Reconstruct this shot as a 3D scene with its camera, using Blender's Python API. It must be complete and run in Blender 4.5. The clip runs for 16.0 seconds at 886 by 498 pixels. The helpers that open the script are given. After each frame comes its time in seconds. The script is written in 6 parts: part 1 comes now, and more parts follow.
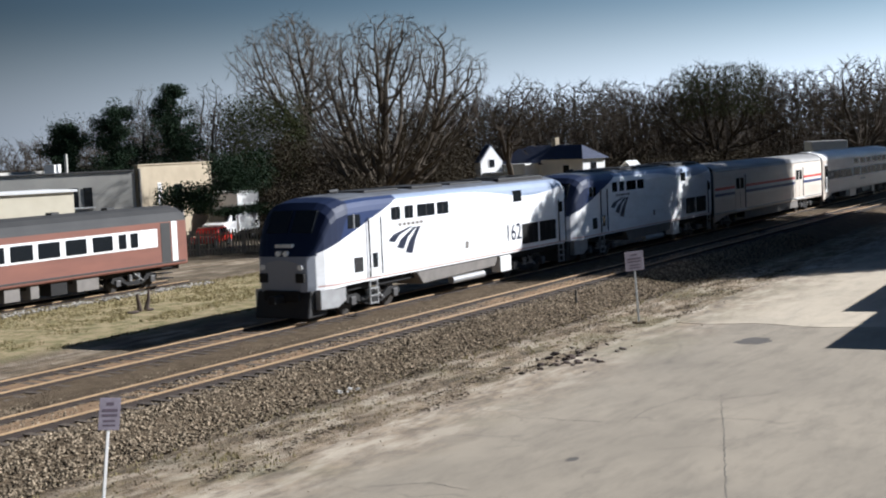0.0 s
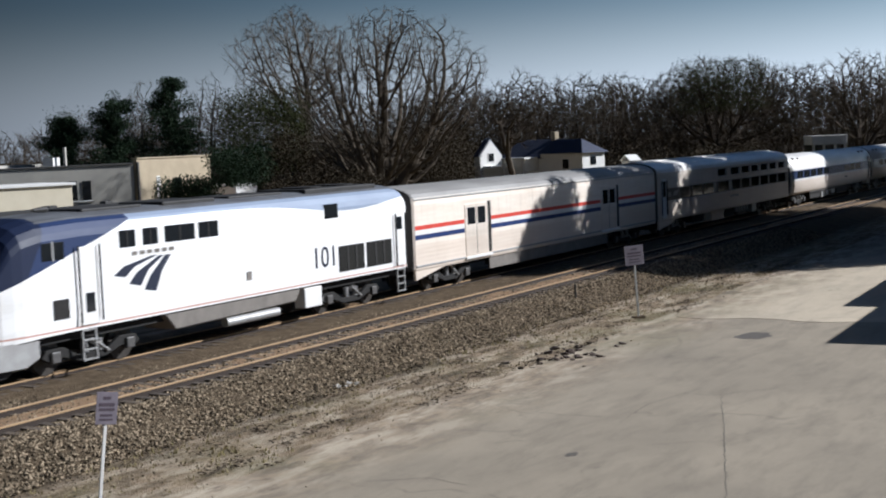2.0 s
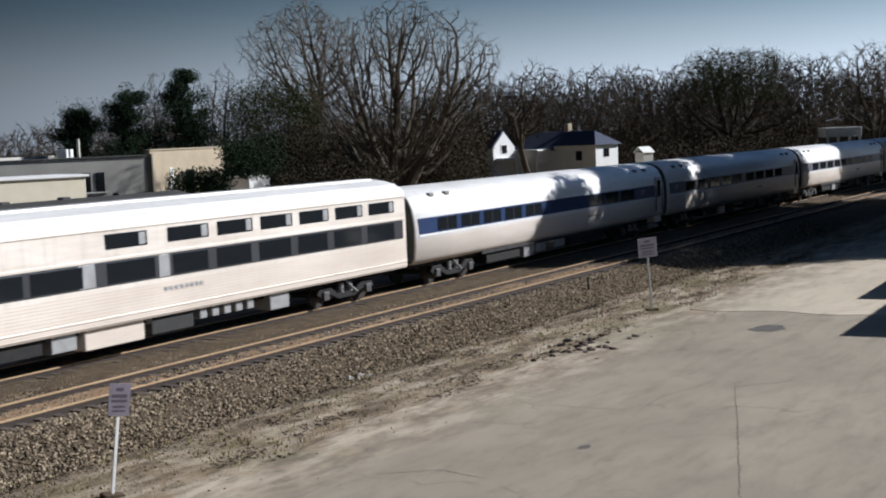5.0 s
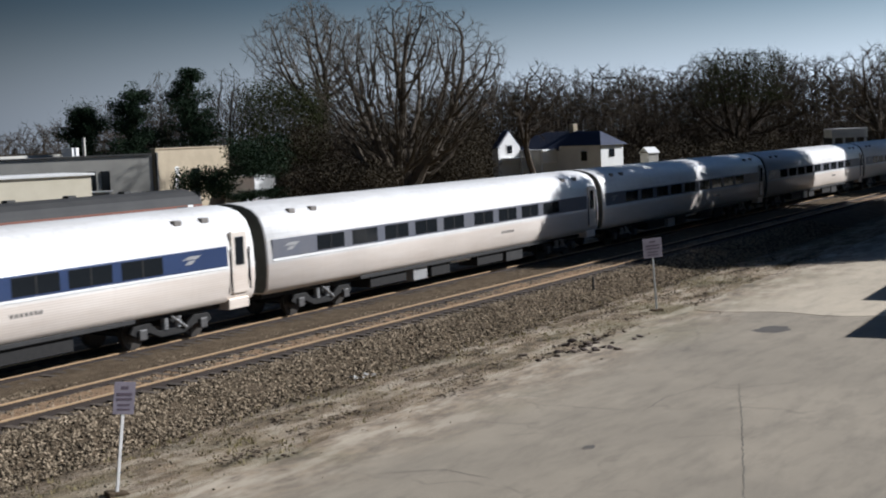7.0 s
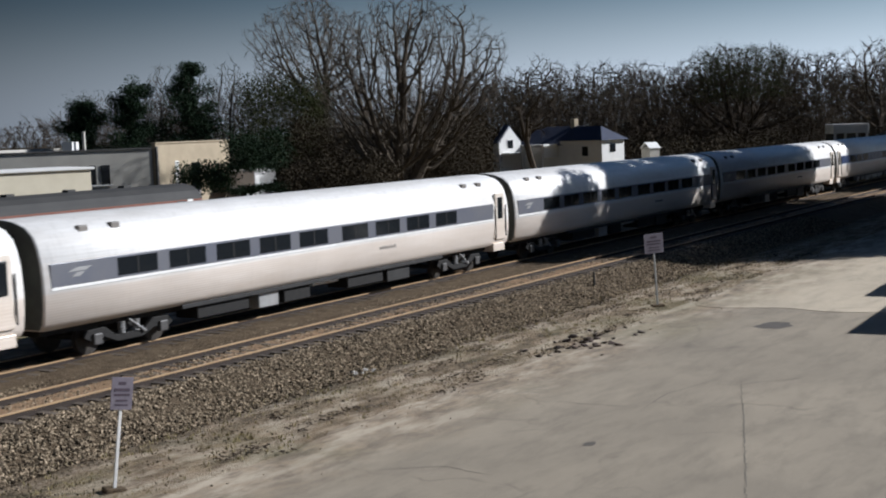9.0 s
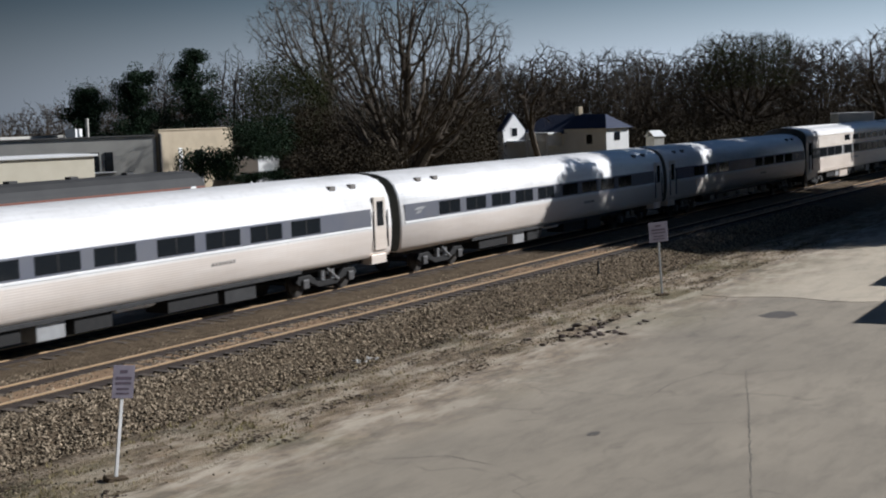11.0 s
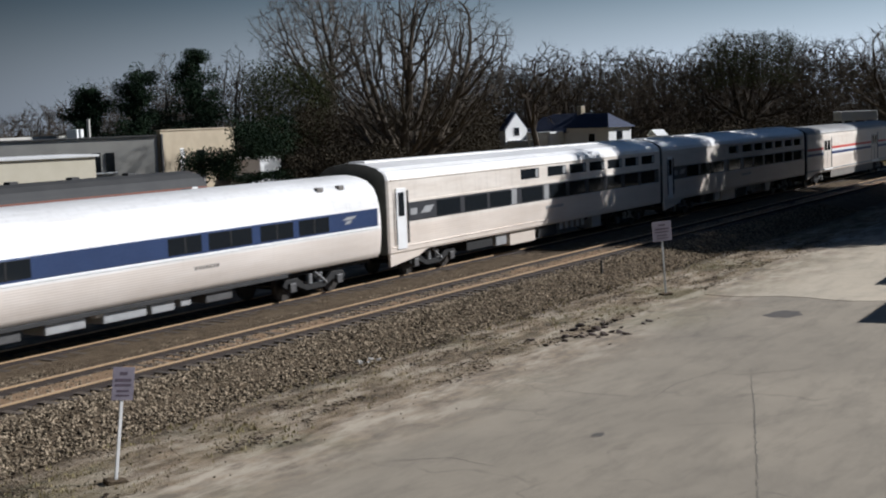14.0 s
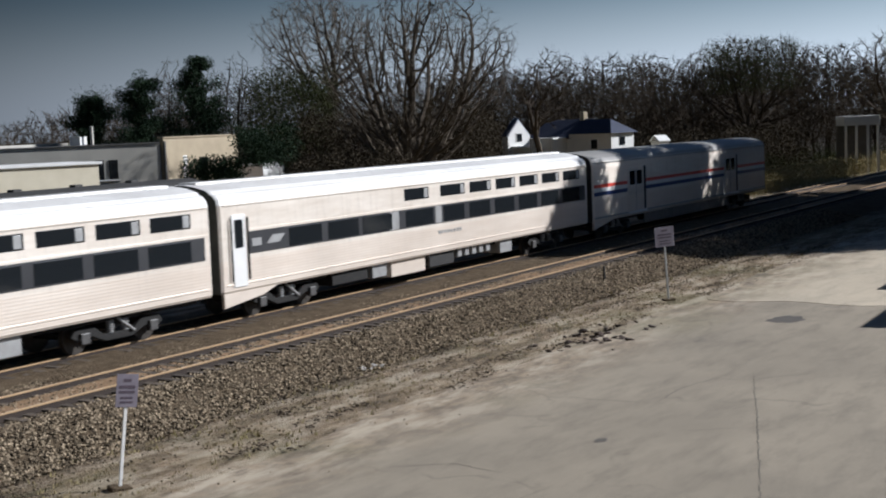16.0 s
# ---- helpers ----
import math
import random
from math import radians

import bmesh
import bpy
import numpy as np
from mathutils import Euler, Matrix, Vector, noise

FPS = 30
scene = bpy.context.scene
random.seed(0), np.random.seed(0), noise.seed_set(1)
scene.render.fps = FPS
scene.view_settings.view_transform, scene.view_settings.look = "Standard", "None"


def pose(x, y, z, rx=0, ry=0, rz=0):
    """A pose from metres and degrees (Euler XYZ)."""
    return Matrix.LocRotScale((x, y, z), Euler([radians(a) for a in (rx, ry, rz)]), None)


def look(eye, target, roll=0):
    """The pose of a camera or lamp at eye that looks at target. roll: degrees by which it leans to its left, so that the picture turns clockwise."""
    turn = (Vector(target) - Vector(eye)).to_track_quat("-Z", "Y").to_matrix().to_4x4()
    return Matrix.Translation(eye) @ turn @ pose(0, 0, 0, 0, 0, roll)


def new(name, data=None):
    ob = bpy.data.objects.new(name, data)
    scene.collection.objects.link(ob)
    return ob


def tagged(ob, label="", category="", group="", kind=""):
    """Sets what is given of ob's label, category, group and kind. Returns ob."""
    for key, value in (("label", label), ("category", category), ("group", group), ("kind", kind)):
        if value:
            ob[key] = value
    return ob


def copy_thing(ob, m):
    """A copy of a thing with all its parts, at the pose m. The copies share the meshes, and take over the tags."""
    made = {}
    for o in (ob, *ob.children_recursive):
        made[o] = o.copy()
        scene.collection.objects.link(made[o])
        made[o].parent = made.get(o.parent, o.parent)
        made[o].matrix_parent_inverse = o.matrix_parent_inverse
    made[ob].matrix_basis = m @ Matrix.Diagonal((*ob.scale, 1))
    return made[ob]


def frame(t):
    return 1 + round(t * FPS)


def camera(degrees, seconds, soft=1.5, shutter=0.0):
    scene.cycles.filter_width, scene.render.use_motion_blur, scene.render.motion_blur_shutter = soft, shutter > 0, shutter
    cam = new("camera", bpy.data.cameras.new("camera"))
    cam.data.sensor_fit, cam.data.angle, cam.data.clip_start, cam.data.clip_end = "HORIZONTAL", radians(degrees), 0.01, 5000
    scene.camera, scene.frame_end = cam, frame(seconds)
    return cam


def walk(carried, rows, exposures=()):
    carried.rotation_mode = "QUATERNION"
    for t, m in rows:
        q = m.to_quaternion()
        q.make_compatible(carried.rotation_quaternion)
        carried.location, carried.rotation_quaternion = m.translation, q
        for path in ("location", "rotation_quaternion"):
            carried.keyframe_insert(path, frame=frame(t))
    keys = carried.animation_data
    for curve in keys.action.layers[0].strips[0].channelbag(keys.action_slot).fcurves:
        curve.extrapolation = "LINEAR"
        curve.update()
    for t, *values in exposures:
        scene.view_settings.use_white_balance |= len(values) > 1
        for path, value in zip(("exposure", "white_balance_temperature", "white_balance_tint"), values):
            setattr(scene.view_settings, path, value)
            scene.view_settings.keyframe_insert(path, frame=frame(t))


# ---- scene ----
def aim(x, y, z, yaw, pitch, roll):
    """The camera's pose: yaw from the track's direction, pitch up, roll with the right end of the horizon up."""
    return (Matrix.Translation((x, y, z)) @ Matrix.Rotation(radians(yaw - 90), 4, "Z")
            @ Matrix.Rotation(radians(90 + pitch), 4, "X") @ Matrix.Rotation(radians(-roll), 4, "Z"))


PATH = [
    (0.0, aim(-0.02, -0.01, 6.38, 30.272, -4.288, 2.526)),
    (0.5, aim(-0.09, -0.05, 6.39, 30.371, -4.454, 2.237)),
    (1.0, aim(-0.10, -0.06, 6.39, 30.387, -4.536, 2.122)),
    (1.5, aim(0.01, 0.01, 6.38, 30.325, -4.565, 2.165)),
    (2.0, aim(0.10, 0.06, 6.37, 30.250, -4.547, 2.416)),
    (2.5, aim(0.06, 0.04, 6.37, 30.482, -4.711, 2.425)),
    (3.0, aim(-0.03, -0.01, 6.38, 30.376, -4.592, 2.322)),
    (3.5, aim(-0.13, -0.07, 6.39, 30.527, -4.597, 2.275)),
    (4.0, aim(0.11, 0.06, 6.37, 30.624, -4.833, 2.299)),
    (6.5, aim(0.17, 0.10, 6.36, 31.012, -4.776, 2.334)),
    (7.0, aim(0.15, 0.09, 6.36, 31.022, -4.864, 2.211)),
    (7.5, aim(0.15, 0.09, 6.36, 30.893, -4.786, 2.077)),
    (8.0, aim(0.14, 0.08, 6.37, 30.868, -4.828, 2.029)),
    (8.5, aim(0.27, 0.16, 6.35, 30.844, -4.857, 2.151)),
    (9.0, aim(0.31, 0.18, 6.35, 31.052, -5.085, 2.091)),
    (11.5, aim(0.48, 0.28, 6.34, 31.230, -5.605, 1.960)),
    (12.0, aim(0.45, 0.26, 6.34, 31.069, -5.405, 1.991)),
    (12.5, aim(0.42, 0.25, 6.34, 31.131, -5.416, 1.967)),
    (13.0, aim(0.49, 0.29, 6.34, 31.457, -5.513, 2.083)),
    (13.5, aim(0.66, 0.39, 6.32, 31.246, -5.422, 2.213)),
    (14.0, aim(0.66, 0.39, 6.32, 31.333, -5.599, 2.116)),
    (14.5, aim(0.49, 0.29, 6.34, 31.303, -5.406, 2.043)),
    (15.0, aim(0.42, 0.24, 6.34, 31.185, -5.191, 2.054)),
    (15.5, aim(0.43, 0.25, 6.34, 31.517, -5.242, 2.076)),
    (16.0, aim(0.61, 0.35, 6.33, 31.455, -5.334, 2.299)),
]

cam = camera(36.6, 16.0, soft=2.0, shutter=0.15)
walk(cam, PATH, exposures=[(0.0, 0.88, 5650, 10), (1.0, 0.6, 5650, 10), (1.5, 0.48, 5650, 10), (3.5, 0.5, 5650, 10), (7.0, 0.42, 5650, 10), (9.0, 0.34, 5650, 10), (12.5, 0.24, 5650, 10), (14.5, 0.3, 5650, 10), (16.0, 0.38, 5650, 10)])

# ---- daylight ----
SUN = Vector((1.1, -1.3, 1.0)).normalized()
sun = new("sun", bpy.data.lights.new("sun", "SUN"))
sun.data.energy, sun.data.angle, sun.data.color = 5.0, radians(0.55), (1.0, 0.94, 0.86)
sun.matrix_world = look(SUN * 100, (0, 0, 0))
world = bpy.data.worlds.new("sky")
scene.world = world
world.use_nodes = True
sky = world.node_tree.nodes.new("ShaderNodeTexSky")
sky.sky_type, sky.sun_disc = "NISHITA", False
sky.sun_elevation = math.asin(SUN.z)
sky.sun_rotation = math.atan2(SUN.x, SUN.y)
sky.air_density, sky.dust_density, sky.ozone_density = 1.0, 0.15, 3.0
background = world.node_tree.nodes["Background"]
background.inputs["Strength"].default_value = 0.031
# pale haze low over the whole horizon
wn, wl = world.node_tree.nodes, world.node_tree.links
way = wn.new("ShaderNodeTexCoord")
height = wn.new("ShaderNodeSeparateXYZ")
wl.new(way.outputs["Generated"], height.inputs[0])
haze = wn.new("ShaderNodeMapRange")
haze.interpolation_type = "SMOOTHSTEP"
haze.inputs[1].default_value, haze.inputs[2].default_value = 0.0, 0.118
haze.inputs[3].default_value, haze.inputs[4].default_value = 0.85, 0.0
wl.new(height.outputs[2], haze.inputs[0])
veil = wn.new("ShaderNodeMix")
veil.data_type = "RGBA"
wl.new(haze.outputs[0], veil.inputs[0])
wl.new(sky.outputs[0], veil.inputs[6])
veil.inputs[7].default_value = (19.0, 20.2, 21.5, 1)
# the whole sky brightens towards the sun's side
toward = wn.new("ShaderNodeVectorMath")
toward.operation = "DOT_PRODUCT"
wl.new(way.outputs["Generated"], toward.inputs[0])
toward.inputs[1].default_value = Vector((SUN.x, SUN.y, 0)).normalized()
glow = wn.new("ShaderNodeMapRange")
glow.inputs[1].default_value, glow.inputs[2].default_value = -0.2, 0.5
glow.inputs[3].default_value, glow.inputs[4].default_value = 0.27, 1.22
wl.new(toward.outputs["Value"], glow.inputs[0])
shine = wn.new("ShaderNodeVectorMath")
shine.operation = "SCALE"
wl.new(veil.outputs[2], shine.inputs[0])
wl.new(glow.outputs[0], shine.inputs["Scale"])
wl.new(shine.outputs[0], background.inputs["Color"])


# ---- materials ----
def nodes_of(name):
    m = bpy.data.materials.new(name)
    m.use_nodes = True
    nt = m.node_tree
    return m, nt, nt.nodes["Principled BSDF"]


def put(nt, sock, value):
    if isinstance(value, bpy.types.NodeSocket):
        nt.links.new(value, sock)
    elif hasattr(sock.default_value, "__len__") and len(sock.default_value) == 4 and len(value) == 3:
        sock.default_value = (*value, 1)
    else:
        sock.default_value = value


def calc(nt, op, a, b=0.0, c=0.0):
    n = nt.nodes.new("ShaderNodeMath")
    n.operation = op
    for s, v in zip(n.inputs, (a, b, c)):
        put(nt, s, v)
    return n.outputs[0]


def mixed(nt, fac, a, b):
    n = nt.nodes.new("ShaderNodeMix")
    n.data_type = "RGBA"
    put(nt, n.inputs[0], fac)
    put(nt, n.inputs[6], a)
    put(nt, n.inputs[7], b)
    return n.outputs[2]


def coords(nt, world_space=False):
    if world_space:
        return nt.nodes.new("ShaderNodeNewGeometry").outputs["Position"]
    return nt.nodes.new("ShaderNodeTexCoord").outputs["Object"]


def noisy(nt, where, scale, detail=4.0, rough=0.6, stretch=None):
    if stretch:
        mp = nt.nodes.new("ShaderNodeMapping")
        mp.inputs["Scale"].default_value = stretch
        nt.links.new(where, mp.inputs["Vector"])
        where = mp.outputs[0]
    n = nt.nodes.new("ShaderNodeTexNoise")
    nt.links.new(where, n.inputs["Vector"])
    n.inputs["Scale"].default_value = scale
    n.inputs["Detail"].default_value = detail
    n.inputs["Roughness"].default_value = rough
    return n.outputs[0]


def ramp(nt, v, lo, hi):
    n = nt.nodes.new("ShaderNodeMapRange")
    put(nt, n.inputs[0], v)
    n.inputs[1].default_value, n.inputs[2].default_value = lo, hi
    return n.outputs[0]


def bumped(nt, bsdf, height, strength=0.3, dist=0.02):
    n = nt.nodes.new("ShaderNodeBump")
    n.inputs["Strength"].default_value, n.inputs["Distance"].default_value = strength, dist
    nt.links.new(height, n.inputs["Height"])
    nt.links.new(n.outputs[0], bsdf.inputs["Normal"])


def mat(name, col, col2=None, rough=0.6, metal=0.0, scale=2.0, fine=40.0, bump=0.15, dist=0.01, vary=0.0, stretch=None, island=0.0, coat=0.0, spec=0.5):
    """A worn surface: two colours mixed by coarse and fine noise, with relief."""
    m, nt, b = nodes_of(name)
    col2 = col2 or tuple(c * 0.72 for c in col)
    where = coords(nt)
    big = ramp(nt, noisy(nt, where, scale, 5, 0.6, stretch), 0.35, 0.68)
    small = noisy(nt, where, fine, 3, 0.6)
    c = mixed(nt, calc(nt, "MULTIPLY_ADD", small, 0.5, calc(nt, "MULTIPLY", big, 0.6)), col, col2)
    rnd = None
    if vary:
        rnd = nt.nodes.new("ShaderNodeObjectInfo").outputs["Random"]
    if island:
        rnd, vary = nt.nodes.new("ShaderNodeNewGeometry").outputs["Random Per Island"], island
    if rnd:
        h = nt.nodes.new("ShaderNodeHueSaturation")
        nt.links.new(c, h.inputs["Color"])
        nt.links.new(calc(nt, "MULTIPLY_ADD", rnd, 2 * vary, 1 - vary), h.inputs["Value"])
        c = h.outputs[0]
    nt.links.new(c, b.inputs["Base Color"])
    put(nt, b.inputs["Roughness"], calc(nt, "MULTIPLY_ADD", small, 0.25, rough - 0.12))
    b.inputs["Metallic"].default_value = metal
    b.inputs["Coat Weight"].default_value = coat
    b.inputs["Specular IOR Level"].default_value = spec
    if bump:
        bumped(nt, b, small, bump, dist)
    return m


def loco_paint():
    """White sides, navy cab wedge, grey-blue swoosh along the roof edge, grey roof, thin red sill line."""
    m, nt, b = nodes_of("locomotive_paint")
    where = coords(nt)
    sep = nt.nodes.new("ShaderNodeSeparateXYZ")
    nt.links.new(where, sep.inputs[0])
    x, y, z = sep.outputs
    grime = noisy(nt, where, 1.2, 5, 0.65, (0.5, 1, 2.0))
    dust = noisy(nt, where, 30, 3)
    white = mixed(nt, ramp(nt, grime, 0.45, 0.8), (0.80, 0.79, 0.77), (0.66, 0.64, 0.60))
    silver = mixed(nt, dust, (0.34, 0.35, 0.38), (0.24, 0.25, 0.27))
    navy = mixed(nt, dust, (0.007, 0.012, 0.036), (0.010, 0.017, 0.045))
    slate = mixed(nt, grime, (0.30, 0.35, 0.44), (0.19, 0.23, 0.31))
    blue = mixed(nt, grime, (0.020, 0.036, 0.100), (0.014, 0.026, 0.075))
    grey = mixed(nt, ramp(nt, grime, 0.35, 0.7), (0.13, 0.135, 0.145), (0.07, 0.07, 0.075))
    # dip of the swoosh near the rear
    u = calc(nt, "DIVIDE", calc(nt, "SUBTRACT", x, 17.2), 3.4)
    dip = calc(nt, "MULTIPLY", calc(nt, "POWER", 2.718, calc(nt, "MULTIPLY", calc(nt, "MULTIPLY", u, u), -1.0)), 0.42)
    edge = calc(nt, "SUBTRACT", 4.0, dip)
    col = mixed(nt, calc(nt, "GREATER_THAN", z, edge), white, slate)
    # the cab wedge
    wedge = calc(nt, "MULTIPLY_ADD", x, 0.325, 2.02)
    inside = calc(nt, "MULTIPLY", calc(nt, "GREATER_THAN", z, wedge), calc(nt, "LESS_THAN", x, 6.2))
    col = mixed(nt, inside, col, blue)
    front = calc(nt, "MULTIPLY", calc(nt, "GREATER_THAN", z, wedge), calc(nt, "LESS_THAN", calc(nt, "MULTIPLY_ADD", z, -0.55, x), 0.75))
    front = calc(nt, "MAXIMUM", front, calc(nt, "MULTIPLY", calc(nt, "GREATER_THAN", z, 2.32), calc(nt, "LESS_THAN", x, 1.18)))
    col = mixed(nt, front, col, navy)
    nose = calc(nt, "MULTIPLY", calc(nt, "LESS_THAN", x, 1.12), calc(nt, "LESS_THAN", z, 2.32))
    col = mixed(nt, nose, col, silver)
    # the roof walk
    side = calc(nt, "ABSOLUTE", y)
    up = calc(nt, "MULTIPLY", calc(nt, "GREATER_THAN", z, 4.08), calc(nt, "LESS_THAN", side, 1.2))
    up = calc(nt, "MULTIPLY", up, calc(nt, "GREATER_THAN", x, 2.9))
    col = mixed(nt, up, col, grey)
    line = calc(nt, "MULTIPLY", calc(nt, "GREATER_THAN", z, 1.22), calc(nt, "LESS_THAN", z, 1.27))
    line = calc(nt, "MULTIPLY", line, calc(nt, "GREATER_THAN", x, 1.2))
    col = mixed(nt, line, col, (0.50, 0.30, 0.25))
    nt.links.new(col, b.inputs["Base Color"])
    put(nt, b.inputs["Roughness"], calc(nt, "MULTIPLY_ADD", grime, 0.3, 0.34))
    b.inputs["Specular IOR Level"].default_value = 0.3
    bumped(nt, b, noisy(nt, where, 3.0, 2), 0.08, 0.02)
    return m


def steel(name, col, col2, ribs=0.0, lo=0.0, hi=9.0, metal=0.12, rough=0.42):
    """Brushed stainless side with lengthwise flutes between two heights."""
    m, nt, b = nodes_of(name)
    where = coords(nt)
    sep = nt.nodes.new("ShaderNodeSeparateXYZ")
    nt.links.new(where, sep.inputs[0])
    z = sep.outputs[2]
    streak = noisy(nt, where, 1.0, 5, 0.65, (0.35, 1, 3.0))
    panel = noisy(nt, where, 0.45, 2, 0.5, (1, 0.2, 0.2))
    drip = noisy(nt, where, 5.0, 4, 0.6, (1.2, 1.0, 0.12))
    c = mixed(nt, ramp(nt, streak, 0.35, 0.75), col, col2)
    c = mixed(nt, calc(nt, "MULTIPLY", ramp(nt, drip, 0.52, 0.8), 0.35), c, tuple(0.6 * v for v in col2))
    nt.links.new(c, b.inputs["Base Color"])
    put(nt, b.inputs["Roughness"], calc(nt, "MULTIPLY_ADD", panel, 0.3, rough - 0.12))
    b.inputs["Metallic"].default_value = metal
    if ribs and hi < 3:
        # bare fluted steel below the belt, the ground's warm reflection mixed into its colour
        low = calc(nt, "SUBTRACT", 1.0, ramp(nt, z, hi - 0.06, hi + 0.02))
        put(nt, b.inputs["Metallic"], calc(nt, "MULTIPLY_ADD", low, 0.22, metal))
        c = mixed(nt, calc(nt, "MULTIPLY", low, 0.7), c, mixed(nt, streak, (0.78, 0.68, 0.58), (0.64, 0.53, 0.43)))
        nt.links.new(c, b.inputs["Base Color"])
    if ribs:
        wave = calc(nt, "SINE", calc(nt, "MULTIPLY", z, 2 * math.pi / ribs))
        band = calc(nt, "MULTIPLY", calc(nt, "GREATER_THAN", z, lo), calc(nt, "LESS_THAN", z, hi))
        bumped(nt, b, calc(nt, "MULTIPLY", wave, band), 0.09, 0.01)
    else:
        bumped(nt, b, streak, 0.06, 0.02)
    return m


def soil_colour(nt, where):
    """Trodden dirt with pale dusty patches, dark grit and thin moss."""
    big = noisy(nt, where, 0.22, 6, 0.65)
    mid = noisy(nt, where, 1.3, 6, 0.7)
    streak = noisy(nt, where, 0.8, 6, 0.7, (0.5, 1.6, 1))
    fine = noisy(nt, where, 14, 5, 0.7)
    grit = noisy(nt, where, 60, 3, 0.7)
    soil = mixed(nt, ramp(nt, mid, 0.38, 0.62), (0.34, 0.258, 0.168), (0.16, 0.120, 0.080))
    soil = mixed(nt, ramp(nt, streak, 0.47, 0.60), soil, (0.46, 0.385, 0.285))
    soil = mixed(nt, calc(nt, "MULTIPLY", ramp(nt, streak, 0.46, 0.34), 0.8), soil, (0.085, 0.068, 0.048))
    soil = mixed(nt, ramp(nt, fine, 0.55, 0.75), soil, (0.32, 0.285, 0.225))
    soil = mixed(nt, ramp(nt, grit, 0.62, 0.72), soil, (0.07, 0.06, 0.048))
    moss = mixed(nt, fine, (0.12, 0.125, 0.06), (0.20, 0.185, 0.095))
    return mixed(nt, calc(nt, "MULTIPLY", ramp(nt, big, 0.48, 0.64), 0.45), soil, moss), big, mid, fine, grit


def ground_mat():
    m, nt, b = nodes_of("dirt_and_dry_grass")
    where = coords(nt, True)
    sep = nt.nodes.new("ShaderNodeSeparateXYZ")
    nt.links.new(where, sep.inputs[0])
    x, y, z = sep.outputs
    col, big, mid, fine, grit = soil_colour(nt, where)
    rim = ramp(nt, calc(nt, "MULTIPLY_ADD", mid, 2.2, y), 20.3, 21.2)
    col = mixed(nt, calc(nt, "MULTIPLY", rim, calc(nt, "MULTIPLY", ramp(nt, big, 0.36, 0.55), 0.75)), col, mixed(nt, fine, (0.085, 0.066, 0.047), (0.13, 0.10, 0.07)))
    turf = mixed(nt, ramp(nt, mid, 0.42, 0.60), (0.38, 0.30, 0.175), (0.17, 0.155, 0.07))
    turf = mixed(nt, ramp(nt, fine, 0.5, 0.8), turf, (0.44, 0.37, 0.20))
    wob = calc(nt, "MULTIPLY_ADD", mid, 2.4, y)
    lawn = calc(nt, "MULTIPLY", ramp(nt, wob, 35.2, 37.0), calc(nt, "SUBTRACT", 1.0, ramp(nt, wob, 45.8, 47.6)))
    col = mixed(nt, lawn, col, turf)
    far = ramp(nt, x, 98.0, 112.0)
    col = mixed(nt, calc(nt, "MULTIPLY", far, ramp(nt, y, 30.0, 34.0)), col, turf)
    litter = mixed(nt, mid, (0.050, 0.040, 0.028), (0.03, 0.025, 0.018))
    deep = calc(nt, "MAXIMUM", ramp(nt, x, 150.0, 165.0), ramp(nt, y, 56.0, 66.0))
    col = mixed(nt, deep, col, litter)
    nt.links.new(col, b.inputs["Base Color"])
    b.inputs["Roughness"].default_value = 0.95
    b.inputs["Specular IOR Level"].default_value = 0.1
    bumped(nt, b, calc(nt, "ADD", fine, grit), 0.7, 0.05)
    return m


def asphalt_mat(name, a, c2, dark, cracks=0.3):
    m, nt, b = nodes_of(name)
    where = coords(nt, True)
    big = noisy(nt, where, 0.16, 5, 0.6)
    mid = noisy(nt, where, 0.9, 6, 0.7, (0.45, 1.5, 1))
    grit = noisy(nt, where, 90, 2, 0.6)
    col = mixed(nt, ramp(nt, big, 0.36, 0.64), a, c2)
    col = mixed(nt, calc(nt, "MULTIPLY", ramp(nt, mid, 0.46, 0.74), 0.7), col, dark)
    col = mixed(nt, calc(nt, "MULTIPLY", ramp(nt, grit, 0.45, 0.7), 0.4), col, tuple(1.25 * v for v in a))
    sep = nt.nodes.new("ShaderNodeSeparateXYZ")
    nt.links.new(where, sep.inputs[0])
    drift = ramp(nt, calc(nt, "MULTIPLY_ADD", noisy(nt, where, 0.6, 6, 0.7), 3.4, sep.outputs[1]), 15.3, 18.2)
    col = mixed(nt, drift, col, soil_colour(nt, where)[0])
    vor = nt.nodes.new("ShaderNodeTexVoronoi")
    vor.feature = "DISTANCE_TO_EDGE"
    vor.inputs["Scale"].default_value = 0.14
    warp = nt.nodes.new("ShaderNodeVectorMath")
    warp.operation = "MULTIPLY_ADD"
    nn = nt.nodes.new("ShaderNodeTexNoise")
    nn.inputs["Scale"].default_value = 0.8
    nt.links.new(where, nn.inputs["Vector"])
    nt.links.new(nn.outputs["Color"], warp.inputs[0])
    warp.inputs[1].default_value = (2.2, 2.2, 0)
    nt.links.new(where, warp.inputs[2])
    nt.links.new(warp.outputs[0], vor.inputs["Vector"])
    crack = calc(nt, "SUBTRACT", 1.0, ramp(nt, vor.outputs["Distance"], 0.0, 0.010))
    crack = calc(nt, "MULTIPLY", crack, ramp(nt, noisy(nt, where, 0.5, 3), 0.45, 0.6))
    col = mixed(nt, calc(nt, "MULTIPLY", crack, cracks), col, tuple(0.35 * v for v in dark))
    nt.links.new(col, b.inputs["Base Color"])
    b.inputs["Roughness"].default_value = 0.85
    bumped(nt, b, calc(nt, "SUBTRACT", grit, crack), 0.35, 0.012)
    return m


